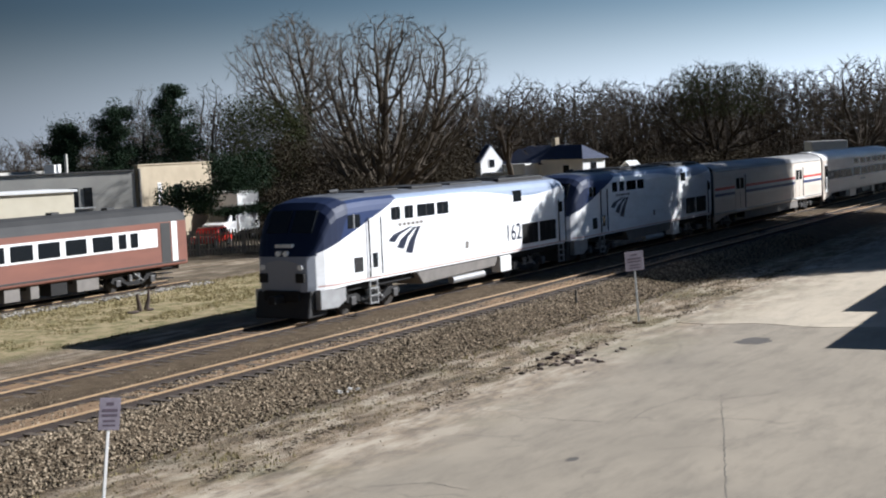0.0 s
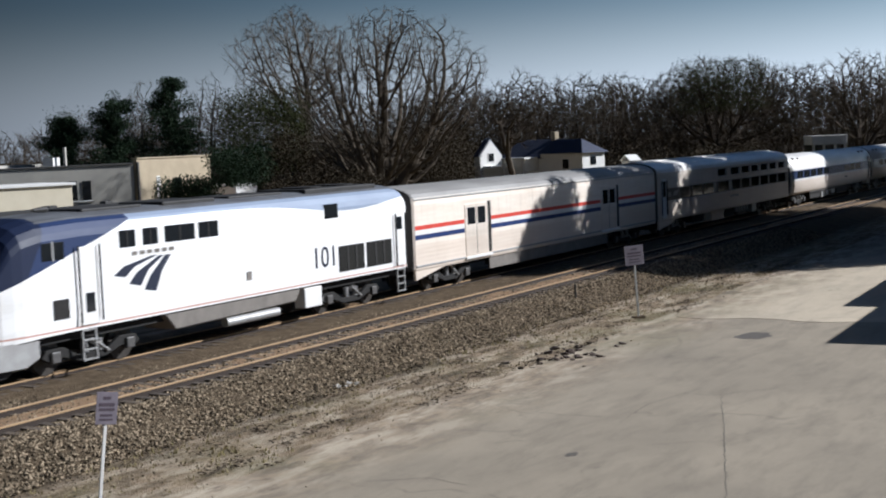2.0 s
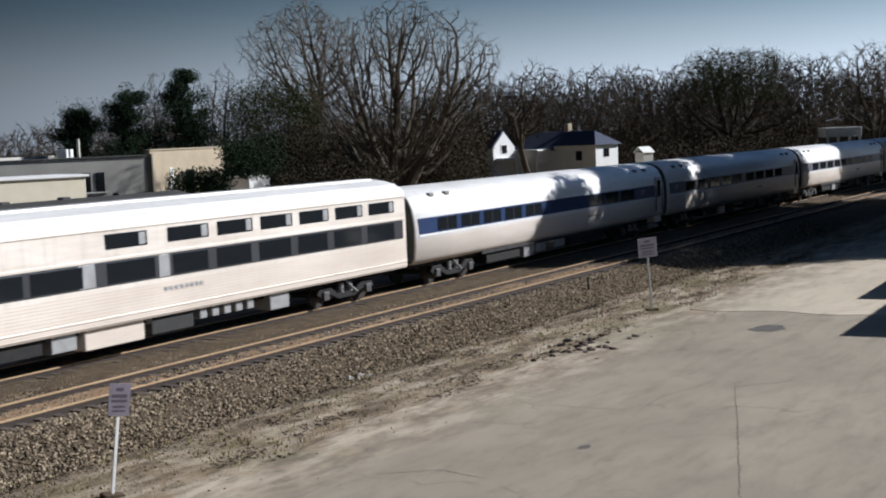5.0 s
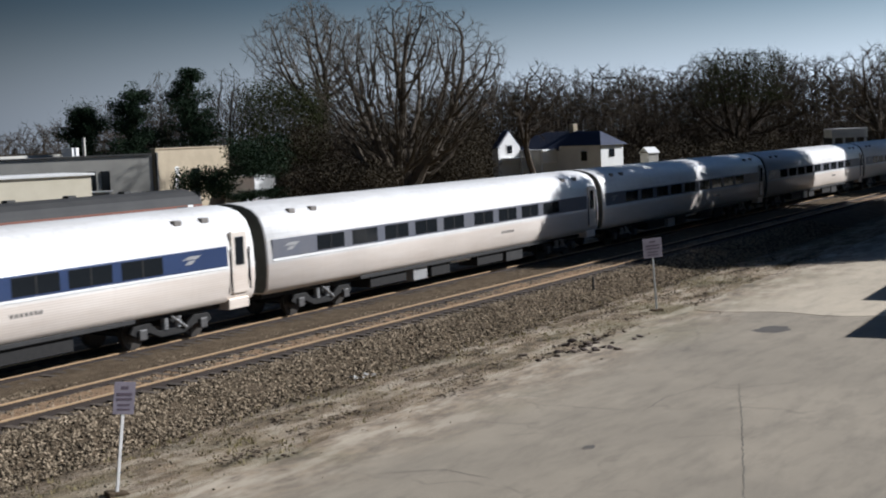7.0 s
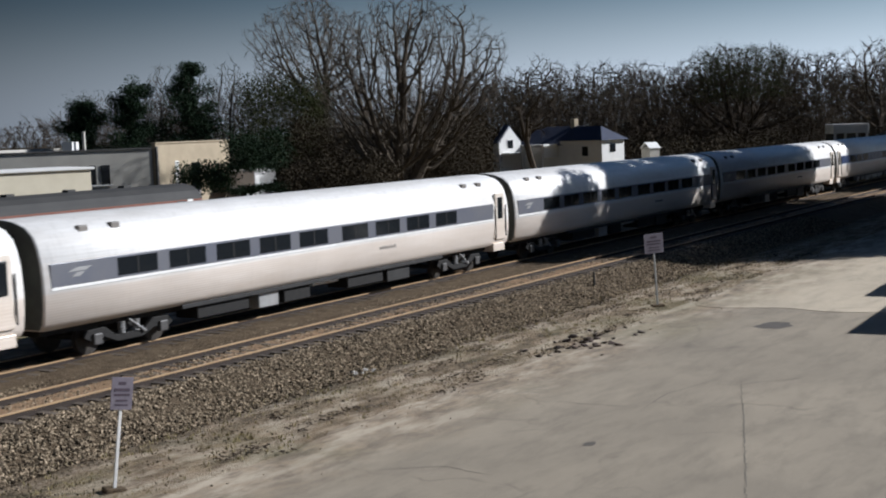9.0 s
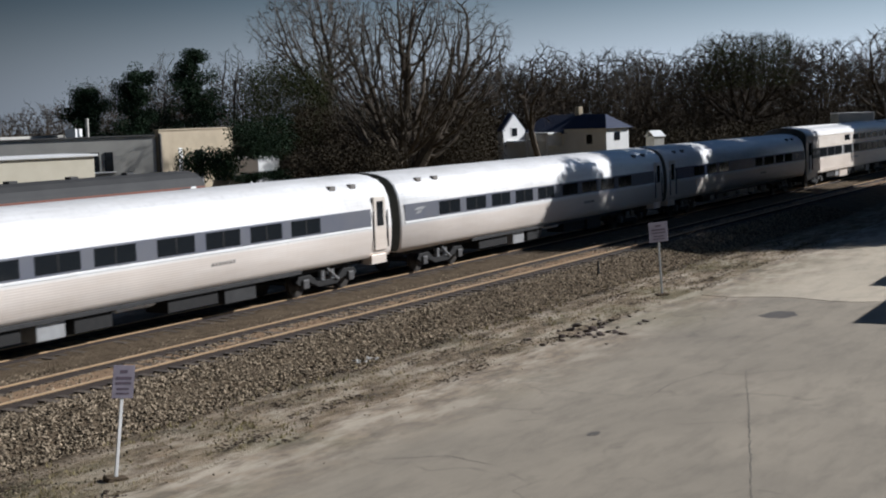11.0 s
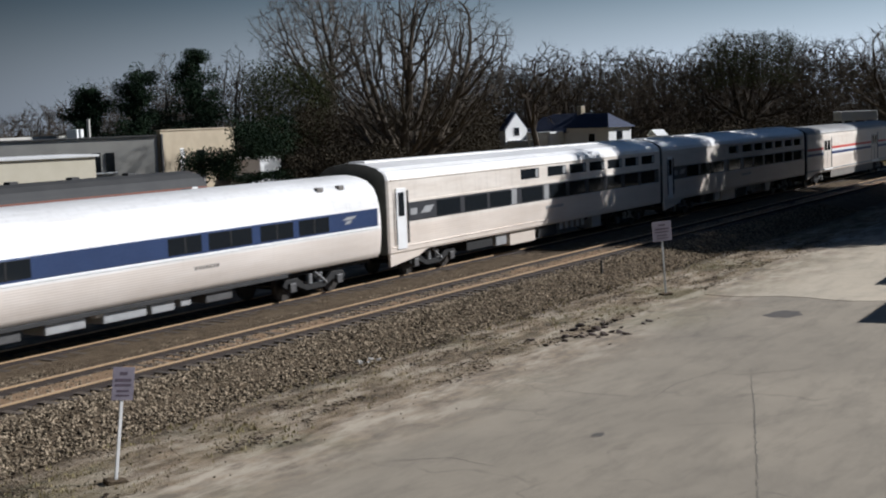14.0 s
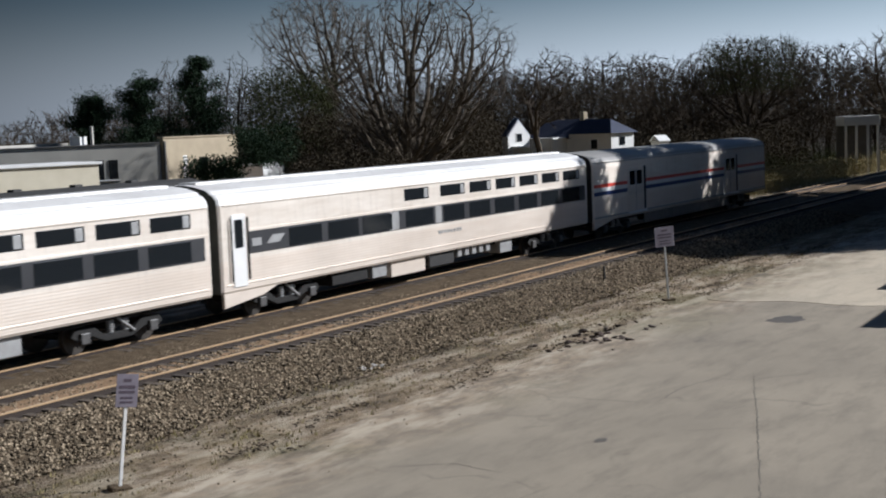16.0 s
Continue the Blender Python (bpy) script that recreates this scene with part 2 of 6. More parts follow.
def glass_mat():
    m, nt, b = nodes_of("tinted_glass")
    b.inputs["Base Color"].default_value = (0.012, 0.014, 0.016, 1)
    b.inputs["Roughness"].default_value = 0.08
    b.inputs["IOR"].default_value = 1.5
    where = coords(nt)
    bumped(nt, b, noisy(nt, where, 1.6, 2), 0.05, 0.02)
    return m


M_LOCO = loco_paint()
M_GLASS = glass_mat()
M_GROUND = ground_mat()
M_ASPHALT = asphalt_mat("worn_asphalt", (0.315, 0.265, 0.195), (0.232, 0.196, 0.145), (0.135, 0.115, 0.086))
M_CONCRETE = asphalt_mat("old_concrete", (0.52, 0.44, 0.325), (0.43, 0.365, 0.27), (0.27, 0.23, 0.175), 0.3)
M_AMFLEET = steel("fluted_stainless", (0.78, 0.75, 0.71), (0.62, 0.57, 0.51), 0.07, 0.9, 1.95)
M_ROOF = steel("stainless_roof", (0.78, 0.76, 0.73), (0.60, 0.57, 0.53), 0.11, 2.8, 9.0, 0.12, 0.42)
M_VIEW = steel("ribbed_stainless", (0.72, 0.65, 0.565), (0.56, 0.48, 0.395), 0.09, 0.9, 1.95, 0.12, 0.42)
M_BAG = steel("painted_baggage_side", (0.80, 0.725, 0.63), (0.68, 0.575, 0.47), 0.16, 0.9, 1.95, 0.1, 0.45)
M_BAGROOF = mat("dusty_grey_roof", (0.30, 0.29, 0.27), (0.17, 0.16, 0.15), rough=0.6, scale=1.0, stretch=(0.3, 1, 1))
M_BAND = mat("grey_window_band", (0.105, 0.112, 0.14), (0.15, 0.148, 0.155), rough=0.38, metal=0.1, scale=0.8)
M_BLUEBAND = mat("dark_blue_window_band", (0.028, 0.048, 0.115), (0.022, 0.036, 0.085), rough=0.3, scale=0.8)
M_DARKBAND = mat("black_window_band", (0.025, 0.025, 0.028), (0.05, 0.05, 0.052), rough=0.35, scale=0.8)
M_RED = mat("red_stripe_paint", (0.62, 0.055, 0.035), (0.48, 0.06, 0.04), rough=0.4)
M_BLUE = mat("blue_stripe_paint", (0.010, 0.028, 0.125), (0.014, 0.034, 0.11), rough=0.4)
M_WHITE = mat("white_paint", (0.78, 0.77, 0.75), (0.64, 0.62, 0.58), rough=0.4, scale=1.5)
M_GREY = mat("grey_underframe_paint", (0.20, 0.178, 0.155), (0.12, 0.107, 0.092), rough=0.6)
M_JOURNAL = mat("oily_grey_steel", (0.09, 0.085, 0.08), (0.045, 0.042, 0.04), rough=0.5, scale=8)
M_PILOT = mat("dirty_dark_grey_paint", (0.040, 0.038, 0.036), (0.02, 0.019, 0.018), rough=0.65, spec=0.3)
M_STEELGREY = mat("light_grey_steel", (0.42, 0.42, 0.41), (0.28, 0.27, 0.26), rough=0.45, metal=0.4)
M_BLACK = mat("black_running_gear", (0.009, 0.0085, 0.008), (0.02, 0.018, 0.016), rough=0.75, scale=6, spec=0.3)
M_WHEEL = mat("worn_wheel_steel", (0.085, 0.074, 0.064), (0.04, 0.035, 0.03), rough=0.45, metal=0.5, scale=8)
# Olive-grey for the car ends, their shade put into the colour.
M_ENDWALL = mat("shaded_end_steel", (0.17, 0.168, 0.145), (0.09, 0.088, 0.075), rough=0.6, metal=0.2)
M_INTAKE = mat("black_intake_mesh", (0.006, 0.006, 0.005), (0.012, 0.011, 0.009), rough=0.6, spec=0.2)
M_RUBBER = mat("black_rubber_diaphragm", (0.020, 0.019, 0.018), (0.035, 0.032, 0.03), rough=0.8)
M_NAVY = mat("navy_marking", (0.010, 0.014, 0.030), (0.015, 0.02, 0.04), rough=0.4)
M_LAMP = mat("lamp_lens", (0.85, 0.85, 0.82), (0.8, 0.8, 0.78), rough=0.1)
# Rust for web and foot, darkened in colour for the shade under the head.
M_RAIL = mat("shaded_rusty_rail", (0.034, 0.021, 0.013), (0.02, 0.013, 0.009), rough=0.85, scale=1.5, fine=30, bump=0.3)
M_RAILTOP = mat("polished_rail_head", (0.46, 0.31, 0.165), (0.33, 0.215, 0.115), rough=0.5, metal=0.1, scale=1.0)
M_TIE = mat("creosote_tie_wood", (0.10, 0.075, 0.052), (0.055, 0.043, 0.032), rough=0.9, vary=0.3, scale=4, bump=0.4)
M_BALLAST = mat("grey_brown_ballast", (0.165, 0.123, 0.079), (0.066, 0.049, 0.032), spec=0.08, rough=0.95, scale=2.2, fine=24, bump=1.0, dist=0.06)
M_TRACKBED = mat("rust_stained_ballast", (0.31, 0.195, 0.098), (0.16, 0.10, 0.052), rough=0.95, scale=2.4, fine=26, bump=0.9, dist=0.05)
M_STONE = mat("crushed_stone", (0.32, 0.252, 0.172), (0.095, 0.075, 0.05), spec=0.08, rough=0.95, island=0.85, scale=8, bump=0.3)
M_BARK = mat("grey_brown_bark", (0.125, 0.102, 0.078), (0.068, 0.056, 0.043), spec=0.08, rough=0.95, scale=3, bump=0.5, dist=0.03)
M_BARKDARK = mat("dark_bark", (0.088, 0.070, 0.053), (0.052, 0.042, 0.032), spec=0.08, rough=0.95, scale=3, bump=0.5, dist=0.03, vary=0.25)
M_NEEDLE = mat("dark_evergreen_leaf", (0.022, 0.038, 0.018), (0.012, 0.022, 0.011), spec=0.08, rough=0.7, island=0.4, scale=2)
M_OLIVE = mat("olive_spring_leaf", (0.050, 0.055, 0.022), (0.028, 0.032, 0.012), spec=0.08, rough=0.9, island=0.4, scale=2)
M_BRUSH = mat("brown_twig_brush", (0.058, 0.046, 0.031), (0.040, 0.033, 0.022), spec=0.08, rough=1.0, island=0.2, scale=2)
M_DRYGRASS = mat("dry_grass_blade", (0.33, 0.265, 0.135), (0.19, 0.165, 0.075), spec=0.08, rough=0.8, island=0.4, scale=3)


# ---- mesh helpers ----
def part(name, bm, material, parent=None, label=""):
    me = bpy.data.meshes.new(name)
    bm.to_mesh(me)
    bm.free()
    for m in material if isinstance(material, (list, tuple)) else [material]:
        me.materials.append(m)
    ob = new(name, me)
    if parent:
        ob.parent = parent
    if label:
        tagged(ob, label)
    return ob


def again(ob, name, parent, m):
    """Another object on the same mesh."""
    o = new(name, ob.data)
    o.parent = parent
    o.matrix_basis = m
    return o


def thing(name, m, label, category, group="", kind=""):
    e = new(name)
    e.empty_display_size = 0.3
    e.matrix_basis = m
    return tagged(e, label, category, group, kind)


def box(bm, x0, x1, y0, y1, z0, z1, bevel=0.0):
    vs = [bm.verts.new((x, y, z)) for x in (x0, x1) for y in (y0, y1) for z in (z0, z1)]
    fs = [bm.faces.new([vs[i] for i in f]) for f in ((0, 1, 3, 2), (4, 6, 7, 5), (0, 4, 5, 1), (2, 3, 7, 6), (0, 2, 6, 4), (1, 5, 7, 3))]
    if bevel:
        edges = list({e for f in fs for e in f.edges})
        bmesh.ops.bevel(bm, geom=edges, offset=bevel, segments=2, affect="EDGES", profile=0.5)
    return bm


def boxed(x0, x1, y0, y1, z0, z1, bevel=0.0):
    return box(bmesh.new(), x0, x1, y0, y1, z0, z1, bevel)


def tube(bm, a, b, r0, r1=None, sides=8):
    a, b = Vector(a), Vector(b)
    r1 = r0 if r1 is None else r1
    d = (b - a).normalized()
    u = d.orthogonal().normalized()
    v = d.cross(u)
    rings = []
    for p, r in ((a, r0), (b, r1)):
        rings.append([bm.verts.new(p + (u * math.cos(2 * math.pi * i / sides) + v * math.sin(2 * math.pi * i / sides)) * r) for i in range(sides)])
    for i in range(sides):
        j = (i + 1) % sides
        bm.faces.new((rings[0][i], rings[0][j], rings[1][j], rings[1][i]))
    bm.faces.new(rings[0][::-1])
    bm.faces.new(rings[1])
    return bm


def loft(stations, smooth=True):
    """Skin over rings of equal length, closed at both ends."""
    bm = bmesh.new()
    rings = [[bm.verts.new(p) for p in ring] for ring in stations]
    n = len(rings[0])
    for a, b in zip(rings, rings[1:]):
        for i in range(n):
            j = (i + 1) % n
            f = bm.faces.new((a[i], b[i], b[j], a[j]))
            f.smooth = smooth
    bm.faces.new(rings[0])
    bm.faces.new(rings[-1][::-1])
    bmesh.ops.recalc_face_normals(bm, faces=bm.faces[:])
    return bm


def prism(outline, y0, y1, bevel=0.0):
    """An outline in x and z, drawn out in y."""
    bm = bmesh.new()
    a = [bm.verts.new((x, y0, z)) for x, z in outline]
    b = [bm.verts.new((x, y1, z)) for x, z in outline]
    n = len(outline)
    for i in range(n):
        j = (i + 1) % n
        bm.faces.new((a[i], a[j], b[j], b[i]))
    bm.faces.new(a[::-1])
    bm.faces.new(b)
    bmesh.ops.recalc_face_normals(bm, faces=bm.faces[:])
    if bevel:
        bmesh.ops.bevel(bm, geom=bm.edges[:], offset=bevel, segments=1, affect="EDGES", profile=0.5)
    return bm


def words(text, size, parent, m, material, name="number"):
    cu = bpy.data.curves.new(name, "FONT")
    cu.body, cu.size, cu.extrude, cu.align_x = text, size, 0.004, "LEFT"
    tmp = bpy.data.objects.new(name, cu)
    scene.collection.objects.link(tmp)
    me = bpy.data.meshes.new_from_object(tmp.evaluated_get(bpy.context.evaluated_depsgraph_get()))
    bpy.data.objects.remove(tmp)
    me.materials.append(material)
    ob = new(name, me)
    ob.parent, ob.matrix_basis = parent, m
    return ob


# ---- the railway ----
RAIL_Z = 0.55
TRACK_Y = 28.25
SPACING = 4.29
SPEED = 17.6
NOSE = 36.43
GAUGE = 0.7525
VEHICLES = []


def wheelset(parent, x, r):
    """Two flanged wheels on an axle, turning about their own centre."""
    bm = bmesh.new()
    tube(bm, (0, -0.95, 0), (0, 0.95, 0), 0.09, sides=10)
    for s in (-1, 1):
        tube(bm, (0, s * 0.69, 0), (0, s * 0.715, 0), r + 0.03, sides=24)
        tube(bm, (0, s * 0.715, 0), (0, s * 0.82, 0), r, sides=24)
        for k in range(4):
            a = k * math.pi / 2
            tube(bm, (0.62 * r * math.cos(a), s * 0.822, 0.62 * r * math.sin(a)), (0.62 * r * math.cos(a), s * 0.835, 0.62 * r * math.sin(a)), 0.06, sides=6)
    ob = part("wheelset", bm, M_WHEEL, parent)
    ob.matrix_basis = pose(x, 0, r)
    return ob


def bogie(parent, x, base, r, pale):
    """A two-axle truck: side frames, springs, journal boxes, bolster and wheelsets."""
    b = boxed(-0.35, 0.35, -1.1, 1.1, 0.55, 0.82, 0.04)
    truck = part("bogie", b, M_BLACK, parent)
    truck.matrix_basis = pose(x, 0, 0)
    h = base / 2
    for s in (-1, 1):
        y0, y1 = (s * 1.02, s * 1.16) if s > 0 else (s * 1.16, s * 1.02)
        out = [(-h - 0.45, 0.52), (-h - 0.3, 0.72), (-h + 0.35, 0.74), (-0.55, 0.46), (0.55, 0.46), (h - 0.35, 0.74), (h + 0.3, 0.72), (h + 0.45, 0.52),
               (h + 0.2, 0.38), (h - 0.3, 0.46), (0.5, 0.26), (-0.5, 0.26), (-h + 0.3, 0.46), (-h - 0.2, 0.38)]
        part("side_frame", prism(out, y0, y1, 0.02), pale, truck)
        for k in (-1, 1):
            part("journal_box", boxed(k * h - 0.16, k * h + 0.16, s * 1.17 - 0.08, s * 1.17 + 0.08, r - 0.16, r + 0.15, 0.03), M_JOURNAL, truck)
            bm = bmesh.new()
            for i in range(5):
                tube(bm, (k * 0.28, s * 1.1, 0.47 + i * 0.07), (k * 0.28, s * 1.1, 0.51 + i * 0.07), 0.11, sides=10)
            part("spring", bm, M_STEELGREY, truck)
        bm = tube(bmesh.new(), (-0.1, s * 1.22, 0.85), (0.55, s * 1.22, 0.42), 0.035)
        part("damper", bm, M_STEELGREY, truck)
    for k in (-1, 1):
        wheelset(truck, k * h, r)
    return truck


def ring(x, pts):
    """A cross-section at x from its near half, mirrored."""
    return [(x, -w, z) for w, z in pts] + [(x, w, z) for w, z in pts[::-1]]


def loco(s0, number):
    e = thing("locomotive", pose(NOSE + s0, TRACK_Y, RAIL_Z), "white passenger diesel locomotive with navy cab and grey roof", "locomotive", "locomotives of the train")
    VEHICLES.append((e, s0))
    st = []
    for x, w, zb, zt in ((0.78, 0.80, 1.12, 2.20), (0.88, 1.02, 1.08, 2.42), (1.14, 1.22, 1.08, 2.80), (1.44, 1.37, 1.08, 3.34), (1.78, 1.46, 1.1, 3.90), (2.08, 1.51, 1.12, 4.14),
                         (2.7, 1.52, 1.15, 4.28), (4.2, 1.52, 1.17, 4.34), (12, 1.52, 1.17, 4.34), (20.3, 1.52, 1.17, 4.34), (20.8, 1.50, 1.17, 4.26), (21.0, 1.46, 1.2, 4.12)):
        h = zt - zb
        st.append(ring(x, [(w - 0.03, zb), (w, zb + 0.12 * h), (w, zb + 0.55 * h), (w, zb + 0.80 * h), (w - 0.05, zb + 0.86 * h), (w - 0.16, zb + 0.915 * h), (w - 0.40, zb + 0.965 * h), (w - 0.75, zt - 0.02), (0.25, zt)]))
    part("body", loft(st, False), M_LOCO, e)
    # windscreen halves, lying on the sloped front
    for s in (-1, 1):
        bm = bmesh.new()
        a, b = sorted((s * 0.08, s * 0.98))
        lo, hi = (1.33, 3.10), (1.76, 3.84)
        vs = [bm.verts.new(p) for p in ((lo[0], a, lo[1]), (lo[0], b, lo[1]), (hi[0], b, hi[1]), (hi[0], a, hi[1]))]
        f = bm.faces.new(vs)
        r = bmesh.ops.extrude_face_region(bm, geom=[f])
        bmesh.ops.translate(bm, verts=[v for v in r["geom"] if isinstance(v, bmesh.types.BMVert)], vec=(-0.045, 0, 0.035))
        bmesh.ops.recalc_face_normals(bm, faces=bm.faces[:])
        part("windscreen", bm, M_GLASS, e)
        # lamps
        bm = tube(bmesh.new(), (0.80, s * 0.16, 2.42), (0.93, s * 0.16, 2.42), 0.10, sides=14)
        part("headlight", bm, M_LAMP, e, "round white headlight")
        part("ditch_light", tube(bmesh.new(), (0.74, s * 0.80, 1.95), (0.95, s * 0.80, 1.95), 0.10, sides=14), M_LAMP, e)
        part("marker_grille", boxed(0.74, 0.95, s * 0.78 - 0.18, s * 0.78 + 0.18, 1.42, 1.75, 0.02), M_BLACK, e)
        # cab side window
        yy = s * 1.515
        part("cab_window", boxed(2.75, 3.55, yy - 0.02, yy + 0.02, 3.14, 3.62, 0.015), M_GLASS, e)
        part("window_frame", boxed(3.11, 3.17, yy - 0.028, yy + 0.028, 3.12, 3.64, 0.005), M_STEELGREY, e)
        # cab door with two grab rails
        door = part("cab_door", boxed(4.05, 4.68, s * 1.53 - 0.02, s * 1.53 + 0.02, 1.28, 3.42, 0.015), M_WHITE, e)
        part("door_window", boxed(4.22, 4.55, s * 1.553 - 0.012, s * 1.553 + 0.012, 1.62, 2.15, 0.008), M_GLASS, door)
        for x in (3.98, 4.78):
            bm = tube(bmesh.new(), (x, s * 1.60, 1.35), (x, s * 1.60, 3.45), 0.03)
            part("grab_rail", bm, M_BLACK, e)
        part("equipment_hatch", boxed(3.05, 3.62, s * 1.53 - 0.01, s * 1.53 + 0.01, 1.55, 2.08, 0.008), M_BLACK, e)
        for a, b in ((5.62, 6.30), (6.58, 7.24), (7.5, 8.86), (9.0, 9.95)):
            fr = part("engine_room_window", boxed(a, b, s * 1.50 - 0.025, s * 1.50 + 0.025, 3.24, 3.74, 0.02), M_GLASS, e)
            part("frame_bar", boxed((a + b) / 2 - 0.03, (a + b) / 2 + 0.03, s * 1.505 - 0.03, s * 1.505 + 0.03, 3.24, 3.74, 0.005), M_BLACK, fr)
        part("vent_window", boxed(15.6, 16.42, s * 1.505 - 0.03, s * 1.505 + 0.03, 3.36, 3.86, 0.02), M_GLASS, e)
        for a, b in ((16.35, 17.95), (18.12, 19.8)):
            g = part("radiator_grille", boxed(a, b, s * 1.53 - 0.015, s * 1.53 + 0.015, 1.45, 2.35, 0.01), M_INTAKE, e, "dark radiator intake grille")
            for k in range(1, 3):
                x = a + (b - a) * k / 3
                part("grille_post", boxed(x - 0.04, x + 0.04, s * 1.553 - 0.012, s * 1.553 + 0.012, 1.47, 2.33), M_PILOT, g)
            for k in range(8):
                z = 1.52 + k * 0.105
                part("louvre", boxed(a + 0.05, b - 0.05, s * 1.547 - 0.006, s * 1.547 + 0.006, z, z + 0.02), M_INTAKE, g)
        part("rear_door", boxed(20.12, 20.62, s * 1.53 - 0.015, s * 1.53 + 0.015, 1.3, 3.2, 0.012), M_WHITE, e)
        part("rear_door_window", boxed(20.2, 20.55, s * 1.55 - 0.012, s * 1.55 + 0.012, 2.65, 3.12, 0.008), M_GLASS, e)
        for x in (20.05, 20.72):
            part("grab_rail", tube(bmesh.new(), (x, s * 1.6, 1.3), (x, s * 1.6, 3.25), 0.03), M_BLACK, e)
        # three swept bars and a bar for the lettering
        mark = part("swept_mark", prism([(5.35, 2.50), (5.75, 2.72), (6.9, 2.93), (7.15, 2.93), (6.2, 2.68), (5.8, 2.42)], s * 1.53 - 0.008, s * 1.53 + 0.008), M_NAVY, e, "navy swept bars painted on the side")
        part("swept_bar", prism([(5.95, 2.22), (6.25, 2.5), (7.2, 2.9), (7.42, 2.9), (6.75, 2.55), (6.4, 2.12)], s * 1.53 - 0.008, s * 1.53 + 0.008), M_NAVY, mark)
        part("swept_bar", prism([(6.55, 1.98), (6.8, 2.35), (7.48, 2.9), (7.72, 2.9), (7.3, 2.45), (7.02, 1.9)], s * 1.53 - 0.008, s * 1.53 + 0.008), M_NAVY, mark)
        for k in range(6):
            part("letter_bar", boxed(6.12 + k * 0.31, 6.32 + k * 0.31, s * 1.53 - 0.008, s * 1.53 + 0.008, 3.0, 3.11), M_GREY, e)
        part("small_plate", boxed(11.2, 11.45, s * 1.53 - 0.01, s * 1.53 + 0.01, 1.72, 2.0, 0.005), M_GREY, e)
        # underframe
        part("fuel_tank", prism([(7.4, 1.16), (14.2, 1.16), (13.9, 0.72), (7.9, 0.62)], *sorted((s * 0.2, s * 1.42)), 0.04), M_GREY, e, "grey fuel tank")
        part("air_reservoir", tube(bmesh.new(), (10.3, s * 1.28, 0.50), (13.0, s * 1.28, 0.50), 0.15, sides=14), M_STEELGREY, e, "pale grey air reservoir cylinder")
        part("battery_box", boxed(14.35, 15.35, *sorted((s * 1.0, s * 1.45)), 0.42, 1.1, 0.03), M_WHITE, e)
        for x in (4.1, 20.25):
            lad = part("ladder", boxed(x, x + 0.05, s * 1.42 - 0.03, s * 1.42 + 0.03, 0.28, 1.25), M_STEELGREY, e)
            part("ladder_rail", boxed(x + 0.5, x + 0.55, s * 1.42 - 0.03, s * 1.42 + 0.03, 0.28, 1.25), M_STEELGREY, lad)
            for k in range(4):
                part("rung", boxed(x, x + 0.55, s * 1.42 - 0.05, s * 1.42 + 0.05, 0.30 + k * 0.27, 0.34 + k * 0.27), M_STEELGREY, lad)
        if s < 0:
            words(number, 1.02, e, pose(14.75, -1.532, 1.72, 90, 0, 0), M_NAVY)
        else:
            words(number, 1.02, e, pose(16.3, 1.532, 1.72, 90, 0, 180), M_NAVY)
    for k in range(5):
        part("number_bar", boxed(0.93, 1.15, -0.36 + k * 0.15, -0.25 + k * 0.15, 2.62, 2.74), M_WHITE, e)
    # pilot, coupler, roof fittings, rear diaphragm
    part("pilot", prism([(0.62, 0.18), (0.86, 1.12), (2.45, 1.12), (2.45, 0.78), (1.7, 0.2)], -1.16, 1.16, 0.04), M_PILOT, e, "dark grey pilot plate under the nose")
    for s in (-1, 1):
        part("side_plate", prism([(1.05, 0.45), (1.05, 1.14), (2.6, 1.14), (2.6, 0.62), (2.1, 0.42)], *sorted((s * 1.18, s * 1.42)), 0.02), M_STEELGREY, e, "pale grey corner plate behind the pilot")
    part("nose_grille", boxed(0.66, 0.8, -0.75, 0.75, 0.78, 1.15, 0.02), M_BLACK, e)
    part("coupler", boxed(0.1, 0.75, -0.16, 0.16, 0.72, 1.0, 0.05), M_BLACK, e)
    part("rear_coupler", boxed(20.9, 21.3, -0.16, 0.16, 0.72, 1.0, 0.05), M_BLACK, e)
    for a, b, w, t in ((5.0, 7.4, 0.8, 4.40), (8.2, 10.6, 0.9, 4.41), (11.4, 14.2, 0.8, 4.39), (15.2, 19.6, 1.05, 4.41)):
        part("roof_hatch", boxed(a, b, -w, w, 4.2, t, 0.04), M_PILOT, e)
    for k in range(2):
        fan = part("roof_fan", tube(bmesh.new(), (16.4 + 2 * k, 0, 4.38), (16.4 + 2 * k, 0, 4.46), 0.72, sides=20), M_BLACK, e)
    part("horn", tube(bmesh.new(), (4.2, 0.25, 4.42), (4.7, 0.25, 4.42), 0.05, 0.1), M_PILOT, e)
    part("underframe", boxed(2.6, 20.6, -1.2, 1.2, 0.9, 1.18), M_BLACK, e)
    part("rear_bellows", boxed(20.98, 21.25, -0.6, 0.6, 1.2, 3.5, 0.04), M_RUBBER, e)
    for x in (4.75, 17.55):
        bogie(e, x, 2.84, 0.51, M_BLACK)
    return e


CARLEN = 26.0


def car_ends(e, top, w):
    for x0, x1 in ((0.02, 0.32), (25.68, 25.98)):
        part("diaphragm", boxed(x0, x1, -0.62, 0.62, 1.1, 3.5, 0.04), M_RUBBER, e)
    for x0, x1 in ((-0.1, 0.5), (25.5, 26.1)):
        part("coupler", boxed(x0, x1, -0.15, 0.15, 0.72, 0.98, 0.04), M_BLACK, e)


